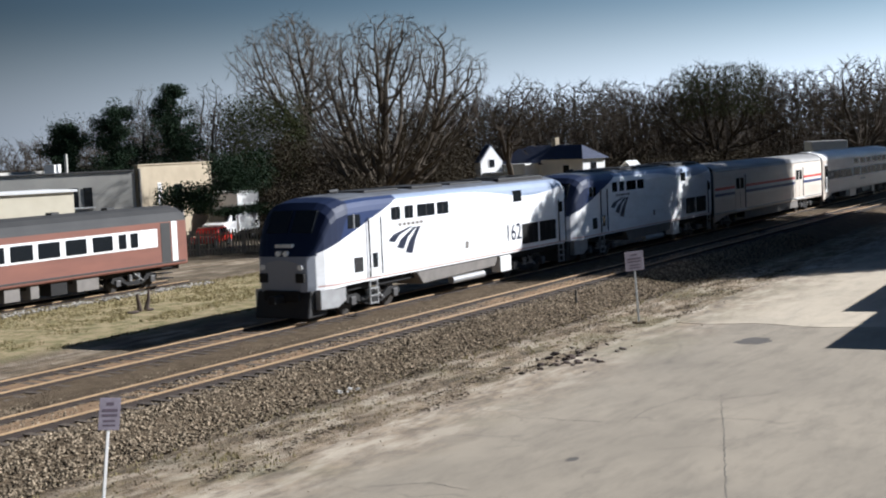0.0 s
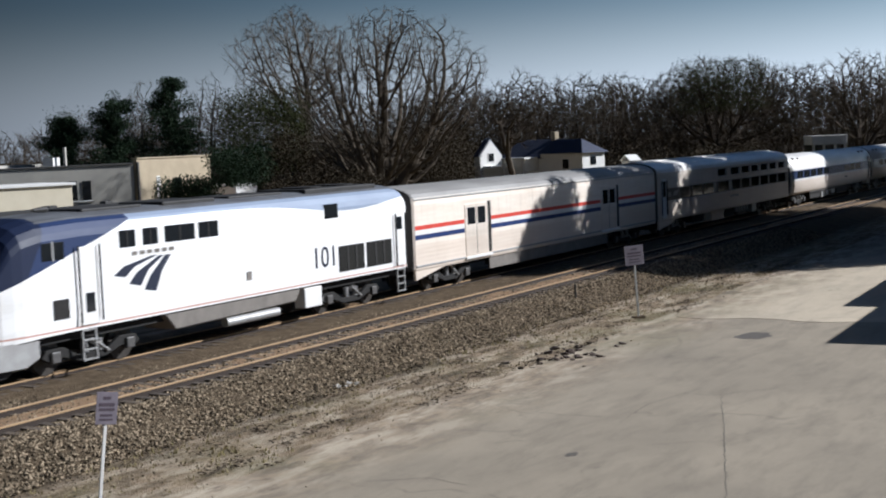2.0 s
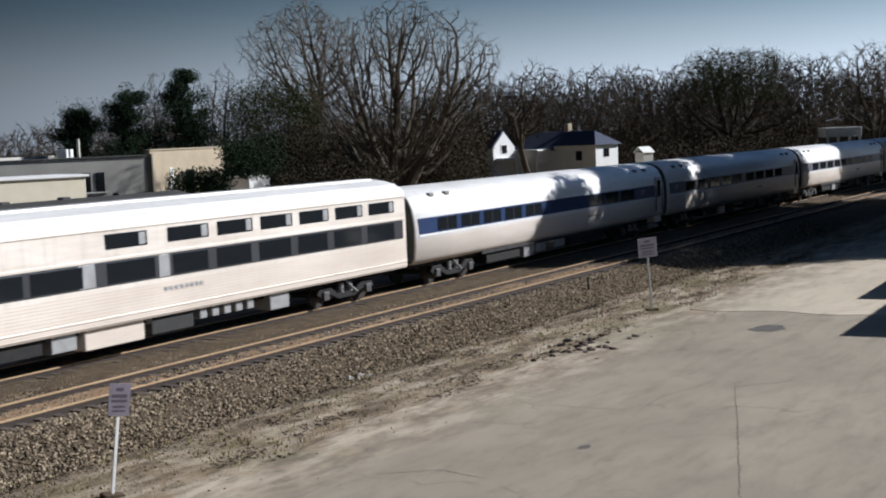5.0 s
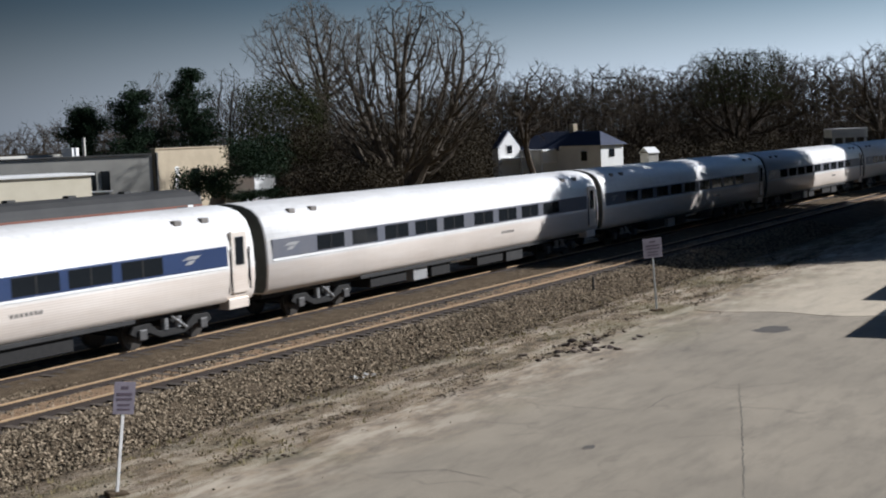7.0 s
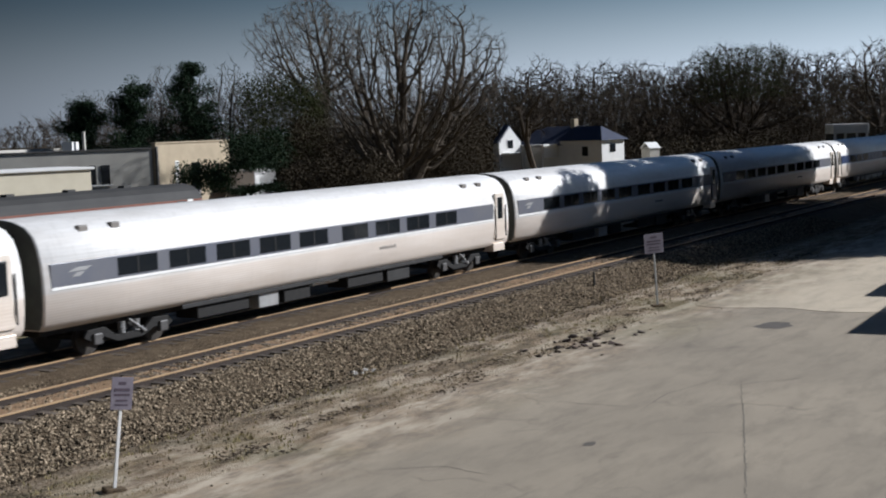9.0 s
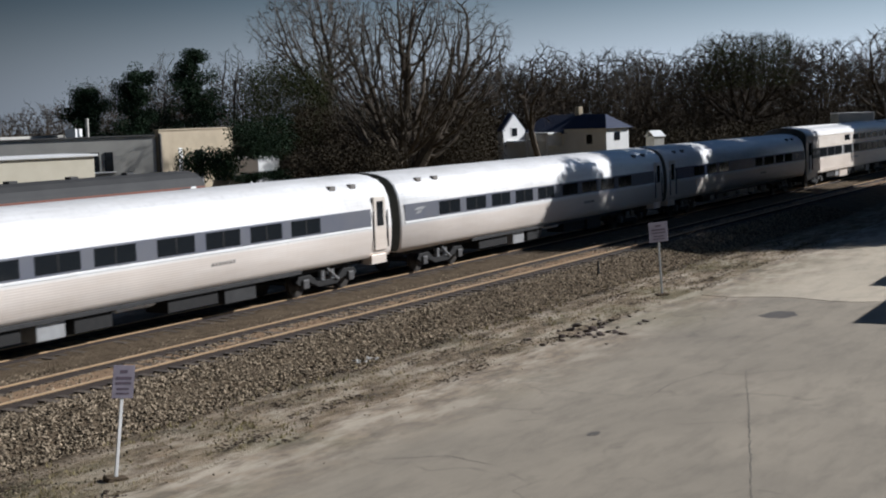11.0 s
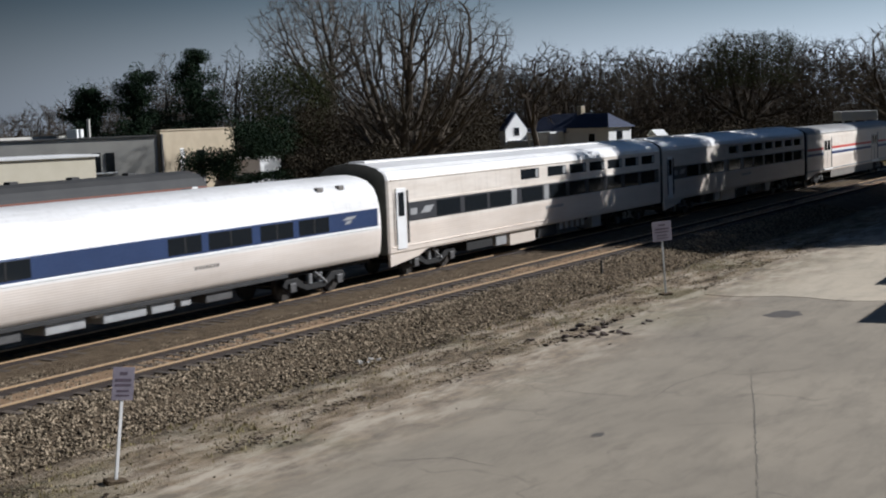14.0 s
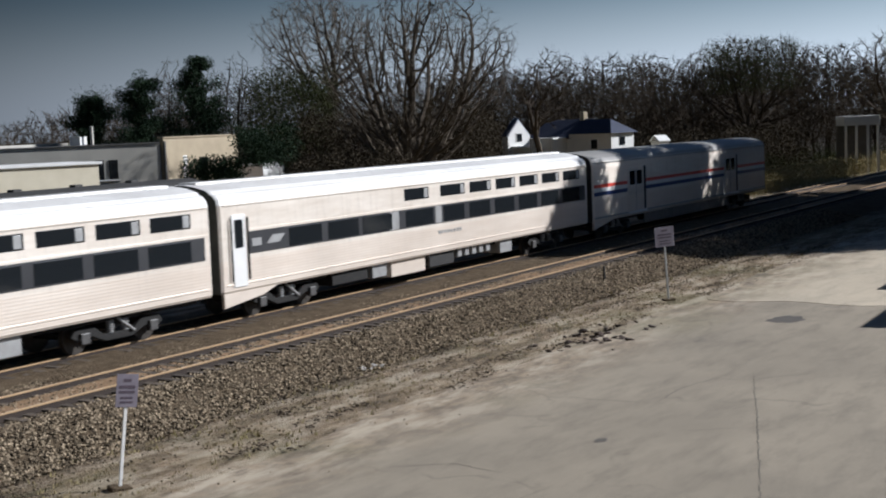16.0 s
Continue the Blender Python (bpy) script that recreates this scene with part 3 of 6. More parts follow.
def underside(e, boxes):
    part("underframe", boxed(0.5, 25.5, -1.1, 1.1, 0.78, 1.02), M_BLACK, e)
    for name, a, b, z0, z1, m in boxes:
        for s in (-1, 1):
            part(name, boxed(a, b, *sorted((s * 0.45, s * 1.34)), z0, z1, 0.03), m, e)
    for s in (-1, 1):
        part("air_tank", tube(bmesh.new(), (12.2, s * 1.2, 0.86), (13.7, s * 1.2, 0.86), 0.13, sides=12), M_WHITE, e)
    for x in (3.75, 22.25):
        bogie(e, x, 2.6, 0.457, M_BLACK)


def coach(band, label, windows, front_door=False, mark=1.15, boxes=()):
    """A tube-sided stainless coach with one narrow window band."""
    e = thing("passenger_coach", pose(NOSE, TRACK_Y, RAIL_Z), label, "train car", "coaches of the train")
    pts = [(1.40, 0.96), (1.52, 1.15), (1.585, 1.6), (1.60, 2.0), (1.585, 2.4), (1.55, 2.75), (1.47, 3.1), (1.32, 3.42), (1.05, 3.66), (0.65, 3.80), (0.25, 3.86)]
    inner = [(w - 0.07, z) if z > 1 else (w - 0.07, z + 0.04) for w, z in pts]
    bm = loft([ring(0.30, inner), ring(0.36, pts), ring(9, pts), ring(17, pts), ring(25.64, pts), ring(25.70, inner)])
    for f in bm.faces:
        f.material_index = 2 if len(f.verts) > 4 else (1 if f.calc_center_median().z > 2.75 else 0)
    part("body", bm, [M_AMFLEET, M_ROOF, M_ENDWALL], e)
    for s in (-1, 1):
        a, b = (1.42, 25.45) if front_door else (0.55, 24.35)
        part("window_band", boxed(a, b, s * 1.575 - 0.032, s * 1.575 + 0.032, 2.08, 2.70, 0.015), band, e)
        part("belt_trim", boxed(a, b, s * 1.60 - 0.02, s * 1.60 + 0.02, 2.0, 2.075, 0.006), M_WHITE, e)
        for x, end in windows:
            wide = end - x
            p = part("window", boxed(x, x + wide, s * 1.60 - 0.016, s * 1.60 + 0.016, 2.14, 2.64, 0.012), M_GLASS, e)
            part("window_divider", boxed(x + wide / 2 - 0.025, x + wide / 2 + 0.025, s * 1.603 - 0.018, s * 1.603 + 0.018, 2.14, 2.64), M_BLACK, p)
        # flag mark by the end: a pale sheared block on the band
        part("band_mark", prism([(mark, 2.44), (mark + 0.3, 2.54), (mark + 0.85, 2.54), (mark + 0.62, 2.44)], s * 1.607 - 0.01, s * 1.607 + 0.01), M_STEELGREY, e)
        part("band_mark", prism([(mark + 0.12, 2.30), (mark + 0.3, 2.41), (mark + 0.58, 2.41), (mark + 0.42, 2.30)], s * 1.607 - 0.01, s * 1.607 + 0.01), M_STEELGREY, e)
        doors = [0.58] if front_door else [24.55]
        for x in doors:
            d = part("vestibule_door", boxed(x, x + 0.75, s * 1.56 - 0.04, s * 1.56 + 0.04, 1.2, 3.12, 0.03), M_VIEW, e)
            part("door_window", boxed(x + 0.16, x + 0.6, s * 1.585 - 0.03, s * 1.585 + 0.03, 2.05, 2.95, 0.05), M_GLASS, d)
            for k in (-0.06, 0.81):
                part("grab_rail", tube(bmesh.new(), (x + k, s * 1.62, 1.3), (x + k, s * 1.62, 2.6), 0.025), M_BLACK, e)
            part("step_well", boxed(x - 0.1, x + 0.85, *sorted((s * 1.0, s * 1.5)), 0.72, 1.05, 0.02), M_VIEW, e)
        part("side_sill", boxed(5.6, 20.4, s * 1.44 - 0.04, s * 1.44 + 0.04, 0.86, 0.98, 0.01), M_PILOT, e)
        for k in range(7):
            part("letter_bar", boxed(15.9 + k * 0.16, 16.0 + k * 0.16, s * 1.59 - 0.008, s * 1.59 + 0.008, 1.62, 1.72), M_GREY, e)
    for x in (1.9, 3.1, 22.4, 23.6):
        part("roof_vent", boxed(x, x + 0.34, -1.30, -1.02, 3.40, 3.60, 0.03), M_GREY, e)
    car_ends(e, 3.86, 1.6)
    underside(e, list(boxes) or [("equipment_box", 9.3, 10.3, 0.38, 1.0, M_STEELGREY), ("equipment_box", 6.4, 8.8, 0.46, 1.0, M_BLACK), ("equipment_box", 10.6, 12.0, 0.40, 1.0, M_BLACK),
                                 ("equipment_box", 14.2, 16.4, 0.44, 1.0, M_BLACK), ("equipment_box", 16.7, 18.2, 0.36, 1.0, M_PILOT)])
    return e


def sleeper():
    """A tall flat-sided sleeping car with a second, shorter row of small windows."""
    e = thing("sleeping_car", pose(NOSE, TRACK_Y, RAIL_Z), "tall ribbed stainless sleeping car with two window rows", "train car", "sleeping cars of the train")
    pts = [(1.50, 0.95), (1.54, 1.02), (1.54, 1.9), (1.54, 2.9), (1.53, 3.62), (1.48, 3.80), (1.36, 3.93), (1.28, 3.95), (1.15, 4.06), (0.7, 4.18), (0.25, 4.24)]
    inner = [(w - 0.06, z) for w, z in pts]
    bm = loft([ring(0.20, inner), ring(0.28, pts), ring(9, pts), ring(17, pts), ring(25.72, pts), ring(25.80, inner)], False)
    for f in bm.faces:
        z = f.calc_center_median().z
        f.material_index = 2 if len(f.verts) > 4 else (1 if z > 3.7 else 0)
    part("body", bm, [M_VIEW, M_ROOF, M_ENDWALL], e)
    for s in (-1, 1):
        part("window_band", boxed(1.45, 25.5, s * 1.54 - 0.014, s * 1.54 + 0.014, 2.06, 2.74, 0.006), M_DARKBAND, e)
        part("belt_trim", boxed(1.45, 25.6, s * 1.54 - 0.03, s * 1.54 + 0.03, 2.745, 2.83, 0.008), M_VIEW, e)
        part("upper_trim", boxed(0.4, 25.6, s * 1.54 - 0.02, s * 1.54 + 0.02, 3.58, 3.63, 0.006), M_VIEW, e)
        part("sill_trim", boxed(0.4, 25.6, s * 1.54 - 0.02, s * 1.54 + 0.02, 1.16, 1.22, 0.006), M_VIEW, e)
        for x0, x1 in ((3.5, 5.25), (5.6, 7.38), (7.62, 9.45), (10.35, 12.25), (13.0, 14.55), (14.95, 16.6), (17.0, 18.65), (19.05, 20.7), (21.1, 22.75), (23.15, 24.9)):
            part("window", boxed(x0, x1, s * 1.557 - 0.012, s * 1.557 + 0.012, 2.11, 2.69, 0.01), M_GLASS, e)
        for x0, x1 in ((9.3, 9.9), (12.4, 12.85)):
            part("pale_panel", boxed(x0, x1, s * 1.557 - 0.010, s * 1.557 + 0.010, 2.08, 2.72, 0.006), M_STEELGREY, e)
        for x0, x1 in ((10.35, 12.0), (12.85, 14.65), (15.05, 16.75), (17.15, 18.8), (19.2, 20.85), (21.25, 22.9), (23.3, 24.95)):
            w = part("upper_window", boxed(x0, x1, s * 1.54 - 0.014, s * 1.54 + 0.014, 3.06, 3.48, 0.02), M_GLASS, e)
            part("blind", boxed(x1 - 0.34, x1 - 0.08, s * 1.55 - 0.012, s * 1.55 + 0.012, 3.1, 3.44, 0.005), M_STEELGREY, w)
        d = part("vestibule_door", boxed(0.72, 1.36, s * 1.545 - 0.03, s * 1.545 + 0.03, 1.1, 3.3, 0.02), M_WHITE, e)
        part("door_window", boxed(0.84, 1.2, s * 1.58 - 0.012, s * 1.58 + 0.012, 2.3, 3.15, 0.03), M_GLASS, d)
        part("grab_rail", tube(bmesh.new(), (1.42, s * 1.6, 1.3), (1.42, s * 1.6, 3.2), 0.035), M_BLACK, e)
        part("grab_rail", tube(bmesh.new(), (0.64, s * 1.6, 1.3), (0.64, s * 1.6, 3.2), 0.025), M_BLACK, e)
        mark = part("band_mark", prism([(2.35, 2.3), (2.65, 2.55), (3.3, 2.55), (3.0, 2.3)], s * 1.557 - 0.01, s * 1.557 + 0.01), M_STEELGREY, e)
        part("band_mark", boxed(1.65, 2.1, s * 1.557 - 0.01, s * 1.557 + 0.01, 2.28, 2.52), M_STEELGREY, e)
        for k in range(8):
            part("letter_bar", boxed(12.6 + k * 0.22, 12.74 + k * 0.22, s * 1.545 - 0.01, s * 1.545 + 0.01, 1.66, 1.78), M_STEELGREY, e)
        part("end_skirt", prism([(0.3, 0.98), (3.0, 0.98), (2.2, 0.72), (0.3, 0.5)], *sorted((s * 1.38, s * 1.5)), 0.02), M_VIEW, e)
    part("roof_ridge", boxed(0.6, 25.4, -0.35, 0.35, 4.2, 4.29, 0.03), M_ROOF, e)
    car_ends(e, 4.2, 1.54)
    underside(e, [("equipment_box", 9.6, 11.9, 0.36, 1.0, M_VIEW), ("equipment_box", 8.4, 9.3, 0.46, 1.0, M_STEELGREY), ("equipment_box", 12.2, 14.0, 0.42, 1.0, M_PILOT),
                  *[("battery_box", 14.3 + 0.56 * k, 14.62 + 0.56 * k, 0.6, 0.98, M_STEELGREY) for k in range(5)], ("equipment_box", 17.7, 18.7, 0.4, 1.0, M_STEELGREY), ("equipment_box", 6.0, 8.1, 0.5, 1.0, M_BLACK)])
    return e


def baggage():
    e = thing("baggage_car", pose(NOSE, TRACK_Y, RAIL_Z), "pale stainless baggage car with red and blue stripes", "train car", "baggage cars of the train")
    pts = [(1.50, 0.92), (1.53, 1.0), (1.53, 1.8), (1.53, 2.7), (1.53, 3.45), (1.50, 3.72), (1.40, 3.88), (1.15, 4.02), (0.8, 4.12), (0.25, 4.18)]
    inner = [(w - 0.06, z) for w, z in pts]
    bm = loft([ring(0.42, inner), ring(0.50, pts), ring(9, pts), ring(17, pts), ring(25.72, pts), ring(25.80, inner)], False)
    for f in bm.faces:
        # The end faces take the black, so the gap's shade is in their colour.
        f.material_index = 2 if len(f.verts) > 4 else (1 if f.calc_center_median().z > 3.75 else 0)
    part("body", bm, [M_BAG, M_BAGROOF, M_RUBBER], e)
    for s in (-1, 1):
        for a, b in ((0.52, 4.40), (6.72, 18.30), (20.62, 25.7)):
            part("red_stripe", boxed(a, b, s * 1.53 - 0.006, s * 1.53 + 0.006, 2.50, 2.66), M_RED, e, "red stripe")
            part("white_stripe", boxed(a, b, s * 1.53 - 0.005, s * 1.53 + 0.005, 2.305, 2.495), M_WHITE, e)
            part("blue_stripe", boxed(a, b, s * 1.53 - 0.006, s * 1.53 + 0.006, 2.12, 2.30), M_BLUE, e, "dark blue stripe")
            part("rub_rail", boxed(a, b, s * 1.53 - 0.03, s * 1.53 + 0.03, 1.06, 1.14, 0.01), M_STEELGREY, e)
        for a in (4.45, 18.35):
            d = part("cargo_door", boxed(a, a + 1.95, s * 1.52 - 0.035, s * 1.52 + 0.035, 1.16, 3.26, 0.015), M_VIEW, e, "sliding steel cargo door")
            for k in (0.18, 1.05):
                part("door_window", boxed(a + k, a + k + 0.68, s * 1.545 - 0.016, s * 1.545 + 0.016, 2.42, 3.12, 0.02), M_GLASS, d)
            part("door_seam", boxed(a + 0.93, a + 0.97, s * 1.548 - 0.012, s * 1.548 + 0.012, 1.2, 3.2), M_GREY, d)
            part("door_pocket", boxed(a + 1.97, a + 2.25, s * 1.52 - 0.02, s * 1.52 + 0.02, 1.16, 3.3, 0.01), M_BLACK, e)
            part("threshold", boxed(a - 0.1, a + 2.2, s * 1.56 - 0.06, s * 1.56 + 0.06, 1.02, 1.13, 0.01), M_WHITE, e)
        part("gutter", boxed(0.5, 25.7, s * 1.515 - 0.03, s * 1.515 + 0.03, 3.64, 3.70, 0.01), M_STEELGREY, e)
        part("skirt", boxed(6.6, 19.2, s * 1.42 - 0.03, s * 1.42 + 0.03, 0.42, 0.96, 0.015), M_GREY, e, "grey side skirt")
        part("end_skirt", prism([(0.5, 0.98), (3.2, 0.98), (2.2, 0.82), (0.5, 0.55)], *sorted((s * 1.38, s * 1.5)), 0.02), M_BAG, e)
        mark = part("arrow_mark", prism([(13.2, 2.50), (14.4, 2.50), (14.0, 2.34), (13.7, 2.34)], s * 1.538 - 0.006, s * 1.538 + 0.006), M_WHITE, e)
    car_ends(e, 4.1, 1.53)
    underside(e, [("equipment_box", 8.0, 18.0, 0.45, 0.95, M_BLACK)])
    return e


def place_car(e, s0):
    e.matrix_basis = pose(NOSE + s0, TRACK_Y, RAIL_Z)
    VEHICLES.append((e, s0))
    return e


# ---- ground, lot, track bed ----
def grid_sheet(name, xs, ys, zf, material, label, category):
    verts = [(x, y, zf(x, y)) for y in ys for x in xs]
    n = len(xs)
    faces = [(j * n + i, j * n + i + 1, (j + 1) * n + i + 1, (j + 1) * n + i) for j in range(len(ys) - 1) for i in range(n - 1)]
    me = bpy.data.meshes.new(name)
    me.from_pydata(verts, [], faces)
    me.materials.append(material)
    return tagged(new(name, me), label, category, kind="structure")


def uneven(x, y, amount=0.05, size=0.35):
    return amount * noise.noise(Vector((x * size, y * size, 3.1)))


xs = [-2500, -900, -300, -100, -40] + [x * 1.0 for x in range(-20, 131)] + [150, 200, 300, 500, 900, 1600, 3000]
ys = [-2500, -800, -250, -80, -30, -10, 0, 8, 13] + [14 + 0.5 * k for k in range(0, 80)] + [56, 60, 66, 75, 90, 120, 180, 300, 600, 1200, 2600]


def ground_z(x, y):
    d = 0.0
    if 16.2 < y < 21 or 31.5 < y < 50:
        d = uneven(x, y) + uneven(x, y, 0.03, 1.7)
    if 19.5 < y < 32.5:
        d -= 0.05
    return d


grid_sheet("ground", xs, ys, ground_z, M_GROUND, "bare dirt and dry grass ground beside the railway", "ground")


def lot_edge(x):
    return 16.75 + 0.5 * noise.noise(Vector((x * 0.22, 0, 0))) + 0.22 * noise.noise(Vector((x * 1.1, 4, 0))) + 0.08 * noise.noise(Vector((x * 4.1, 7, 0)))


def slab(name, outline, z0, z1, material, label, category, parent=None):
    bm = bmesh.new()
    lo = [bm.verts.new((x, y, z0)) for x, y in outline]
    hi = [bm.verts.new((x, y, z1)) for x, y in outline]
    n = len(outline)
    for i in range(n):
        j = (i + 1) % n
        bm.faces.new((lo[i], lo[j], hi[j], hi[i]))
    bm.faces.new(hi)
    bmesh.ops.recalc_face_normals(bm, faces=bm.faces[:])
    ob = part(name, bm, material)
    return tagged(ob, label, category, kind="structure")


edge = [(x * 0.3, lot_edge(x * 0.3)) for x in range(-60, 480)]
slab("pavement", [(-18, -60), (144, -60)] + edge[::-1], -0.2, 0.03, M_ASPHALT, "worn tan-grey asphalt parking lot with cracks and stains", "parking lot")
pad = [(43.7 + 0.25 * math.sin(0.9 * k), 8.6 + 0.55 * k) for k in range(15)][::-1] + [(86, 8.6), (86, 17.0), (70, 17.05), (62, 17.1), (56, 17.0), (50, 16.9)]
slab("concrete_apron", pad, -0.2, 0.042, M_CONCRETE, "pale worn concrete apron at the edge of the lot", "pavement")


def bed(name, profile, x0, x1, step, material, label):
    """A long ballast bank from its cross-section, roughened."""
    nx = int((x1 - x0) / step) + 1
    verts, faces = [], []
    for i in range(nx):
        x = x0 + i * step
        for y, z in profile:
            near = -15 < x < 130
            verts.append((x, y + (0.14 * noise.noise(Vector((x * 0.7, y, 1))) if near else 0), z + (0.04 * noise.noise(Vector((x * 1.9, y * 2.5, 5))) if near else 0)))
    n = len(profile)
    for i in range(nx - 1):
        for j in range(n - 1):
            faces.append((i * n + j, (i + 1) * n + j, (i + 1) * n + j + 1, i * n + j + 1))
    me = bpy.data.meshes.new(name)
    me.from_pydata(verts, [], faces)
    me.materials.append(material)
    return tagged(new(name, me), label, "ballast", kind="structure")


B_Y = TRACK_Y - SPACING
bed("ballast_bed", [(20.3, -0.1), (20.7, 0.03), (21.2, 0.16), (21.7, 0.29), (22.1, 0.36), (22.6, 0.40), (23.0, 0.37), (24, 0.36), (24.9, 0.37), (25.4, 0.40), (26.2, 0.34), (26.9, 0.42),
                    (27.45, 0.415), (28.25, 0.36), (29.1, 0.37), (29.6, 0.40), (30.2, 0.35), (30.8, 0.18), (31.4, 0.03), (31.9, -0.1)], -160, 420, 1.0, M_BALLAST, "grey-brown crushed stone ballast bed")
for y in (B_Y, TRACK_Y):
    bed("track_bed", [(y - 0.66, 0.33), (y - 0.56, 0.412), (y, 0.425), (y + 0.56, 0.412), (y + 0.66, 0.33)], -160, 420, 2.0, M_TRACKBED, "rust-stained ballast between the rails")


def rail_mesh(x0, x1):
    prof = [(-0.07, 0.0), (-0.07, 0.02), (-0.012, 0.035), (-0.012, 0.125), (-0.036, 0.14), (-0.036, 0.172), (0.036, 0.172), (0.036, 0.14), (0.012, 0.125), (0.012, 0.035), (0.07, 0.02), (0.07, 0.0)]
    bm = bmesh.new()
    a = [bm.verts.new((x0, y, z)) for y, z in prof]
    b = [bm.verts.new((x1, y, z)) for y, z in prof]
    for i in range(len(prof)):
        j = (i + 1) % len(prof)
        f = bm.faces.new((a[i], a[j], b[j], b[i]))
        f.material_index = 1 if i in (4, 5, 6) else 0
    bmesh.ops.recalc_face_normals(bm, faces=bm.faces[:])
    me = bpy.data.meshes.new("rail")
    bm.to_mesh(me)
    me.materials.append(M_RAIL)
    me.materials.append(M_RAILTOP)
    return me


RAIL_ME, SIDING_ME = rail_mesh(-160, 420), rail_mesh(-160, 53)
TIE_ME = bpy.data.meshes.new("tie")
_b = boxed(-0.115, 0.115, -1.3, 1.3, -0.17, 0.0, 0.012)
_b.to_mesh(TIE_ME)
TIE_ME.materials.append(M_TIE)


def track(y, z, label, tie_x0, tie_x1, rail=RAIL_ME):
    t = thing("railway_track", pose(0, y, 0), label, "railway track")
    for s in (-1, 1):
        r = new("rail", rail)
        r.parent, r.matrix_basis = t, pose(0, s * GAUGE, z - 0.172)
    rng = random.Random(int(y * 10))
    x = tie_x0
    while x < tie_x1:
        o = new("tie", TIE_ME)
        o.parent, o.matrix_basis = t, pose(x, rng.uniform(-0.05, 0.05), z - 0.128 + rng.uniform(-0.012, 0.006), 0, 0, rng.uniform(-1.2, 1.2))
        x += 0.52
    return t


track(B_Y, RAIL_Z, "rusty rails of the empty main track on wooden ties", 12, 110)
track(TRACK_Y, RAIL_Z, "rails of the main track under the train", 18, 130)
SIDING_Y, SIDING_Z = 47.0, 0.15
track(SIDING_Y, SIDING_Z, "overgrown rails of the siding under the old coach", 15, 53, SIDING_ME)


def scatter(name, count, where, size, material, label, category, seed, flat=0.7):
    """Loose stones: small uneven octahedra in one mesh."""
    rng = np.random.RandomState(seed)
    base = np.array([(1, 0, 0), (-1, 0, 0), (0, 1, 0), (0, -1, 0), (0, 0, 1), (0, 0, -1)], float)
    tri = np.array([(0, 2, 4), (2, 1, 4), (1, 3, 4), (3, 0, 4), (2, 0, 5), (1, 2, 5), (3, 1, 5), (0, 3, 5)])
    verts, faces = [], []
    for i in range(count):
        x, y, z = where(rng)
        s = rng.uniform(*size)
        v = base * (s * rng.uniform(0.6, 1.2, (6, 3))) * np.array([1, 1, flat])
        a = rng.uniform(0, 6.28)
        c, d = math.cos(a), math.sin(a)
        v = np.stack([v[:, 0] * c - v[:, 1] * d, v[:, 0] * d + v[:, 1] * c, v[:, 2]], 1) + (x, y, z)
        faces.append(tri + 6 * i)
        verts.append(v)
    me = bpy.data.meshes.new(name)
    me.from_pydata(np.concatenate(verts).tolist(), [], np.concatenate(faces).tolist())
    me.materials.append(material)
    return tagged(new(name, me), label, category, kind="stuff")


def bank_z(y):
    pts = [(20.3, 0.0), (20.7, 0.03), (21.2, 0.16), (21.7, 0.29), (22.1, 0.36), (22.6, 0.38), (25.4, 0.36), (26.2, 0.30), (27, 0.35), (30.2, 0.35)]
    return float(np.interp(y, [p[0] for p in pts], [p[1] for p in pts]))


def on_bank(rng):
    x = 14 + 66 * rng.rand() ** 1.5
    k = rng.rand()
    if k < 0.66:
        y = rng.uniform(20.0, 22.95)
    elif k < 0.9:
        y = rng.uniform(24.95, 27.3)
    else:
        y = B_Y + rng.uniform(-0.55, 0.55)
    return x, y, bank_z(y) + (0.05 if k > 0.9 else 0.02)


def on_verge(rng):
    return 14 + 60 * rng.rand() ** 1.4, 20.8 - abs(rng.normal(0, 1.7)), 0.05


scatter("ballast_stones", 34000, on_bank, (0.03, 0.068), M_STONE, "loose crushed ballast stones on the bank", "gravel", 3)
scatter("gravel", 5200, on_verge, (0.015, 0.036), M_STONE, "scattered gravel on the dirt verge", "gravel", 4)


def tufts(name, count, where, height, material, label, seed):
    rng = np.random.RandomState(seed)
    verts, faces = [], []
    for i in range(count):
        x, y = where(rng)
        for k in range(5):
            a, lean, h = rng.uniform(0, 6.28), rng.uniform(0.1, 0.8), rng.uniform(*height)
            dx, dy = math.cos(a), math.sin(a)
            w = 0.016
            b = len(verts)
            ox, oy = x + rng.normal(0, 0.05), y + rng.normal(0, 0.05)
            verts += [(ox - dy * w, oy + dx * w, -0.03), (ox + dy * w, oy - dx * w, -0.03), (ox + dx * lean * h, oy + dy * lean * h, h)]
            faces.append((b, b + 1, b + 2))
    me = bpy.data.meshes.new(name)
    me.from_pydata(verts, [], faces)
    me.materials.append(material)
    return tagged(new(name, me), label, "grass", kind="stuff")


def on_lawn(r):
    """Patchy turf: bare in places, thinner towards the ballast."""
    while True:
        x, y = r.uniform(24, 66), r.uniform(35, 46)
        if noise.noise(Vector((x * 0.35, y * 0.7, 2.0))) + 0.06 * (y - 40) > -0.12:
            return x, y


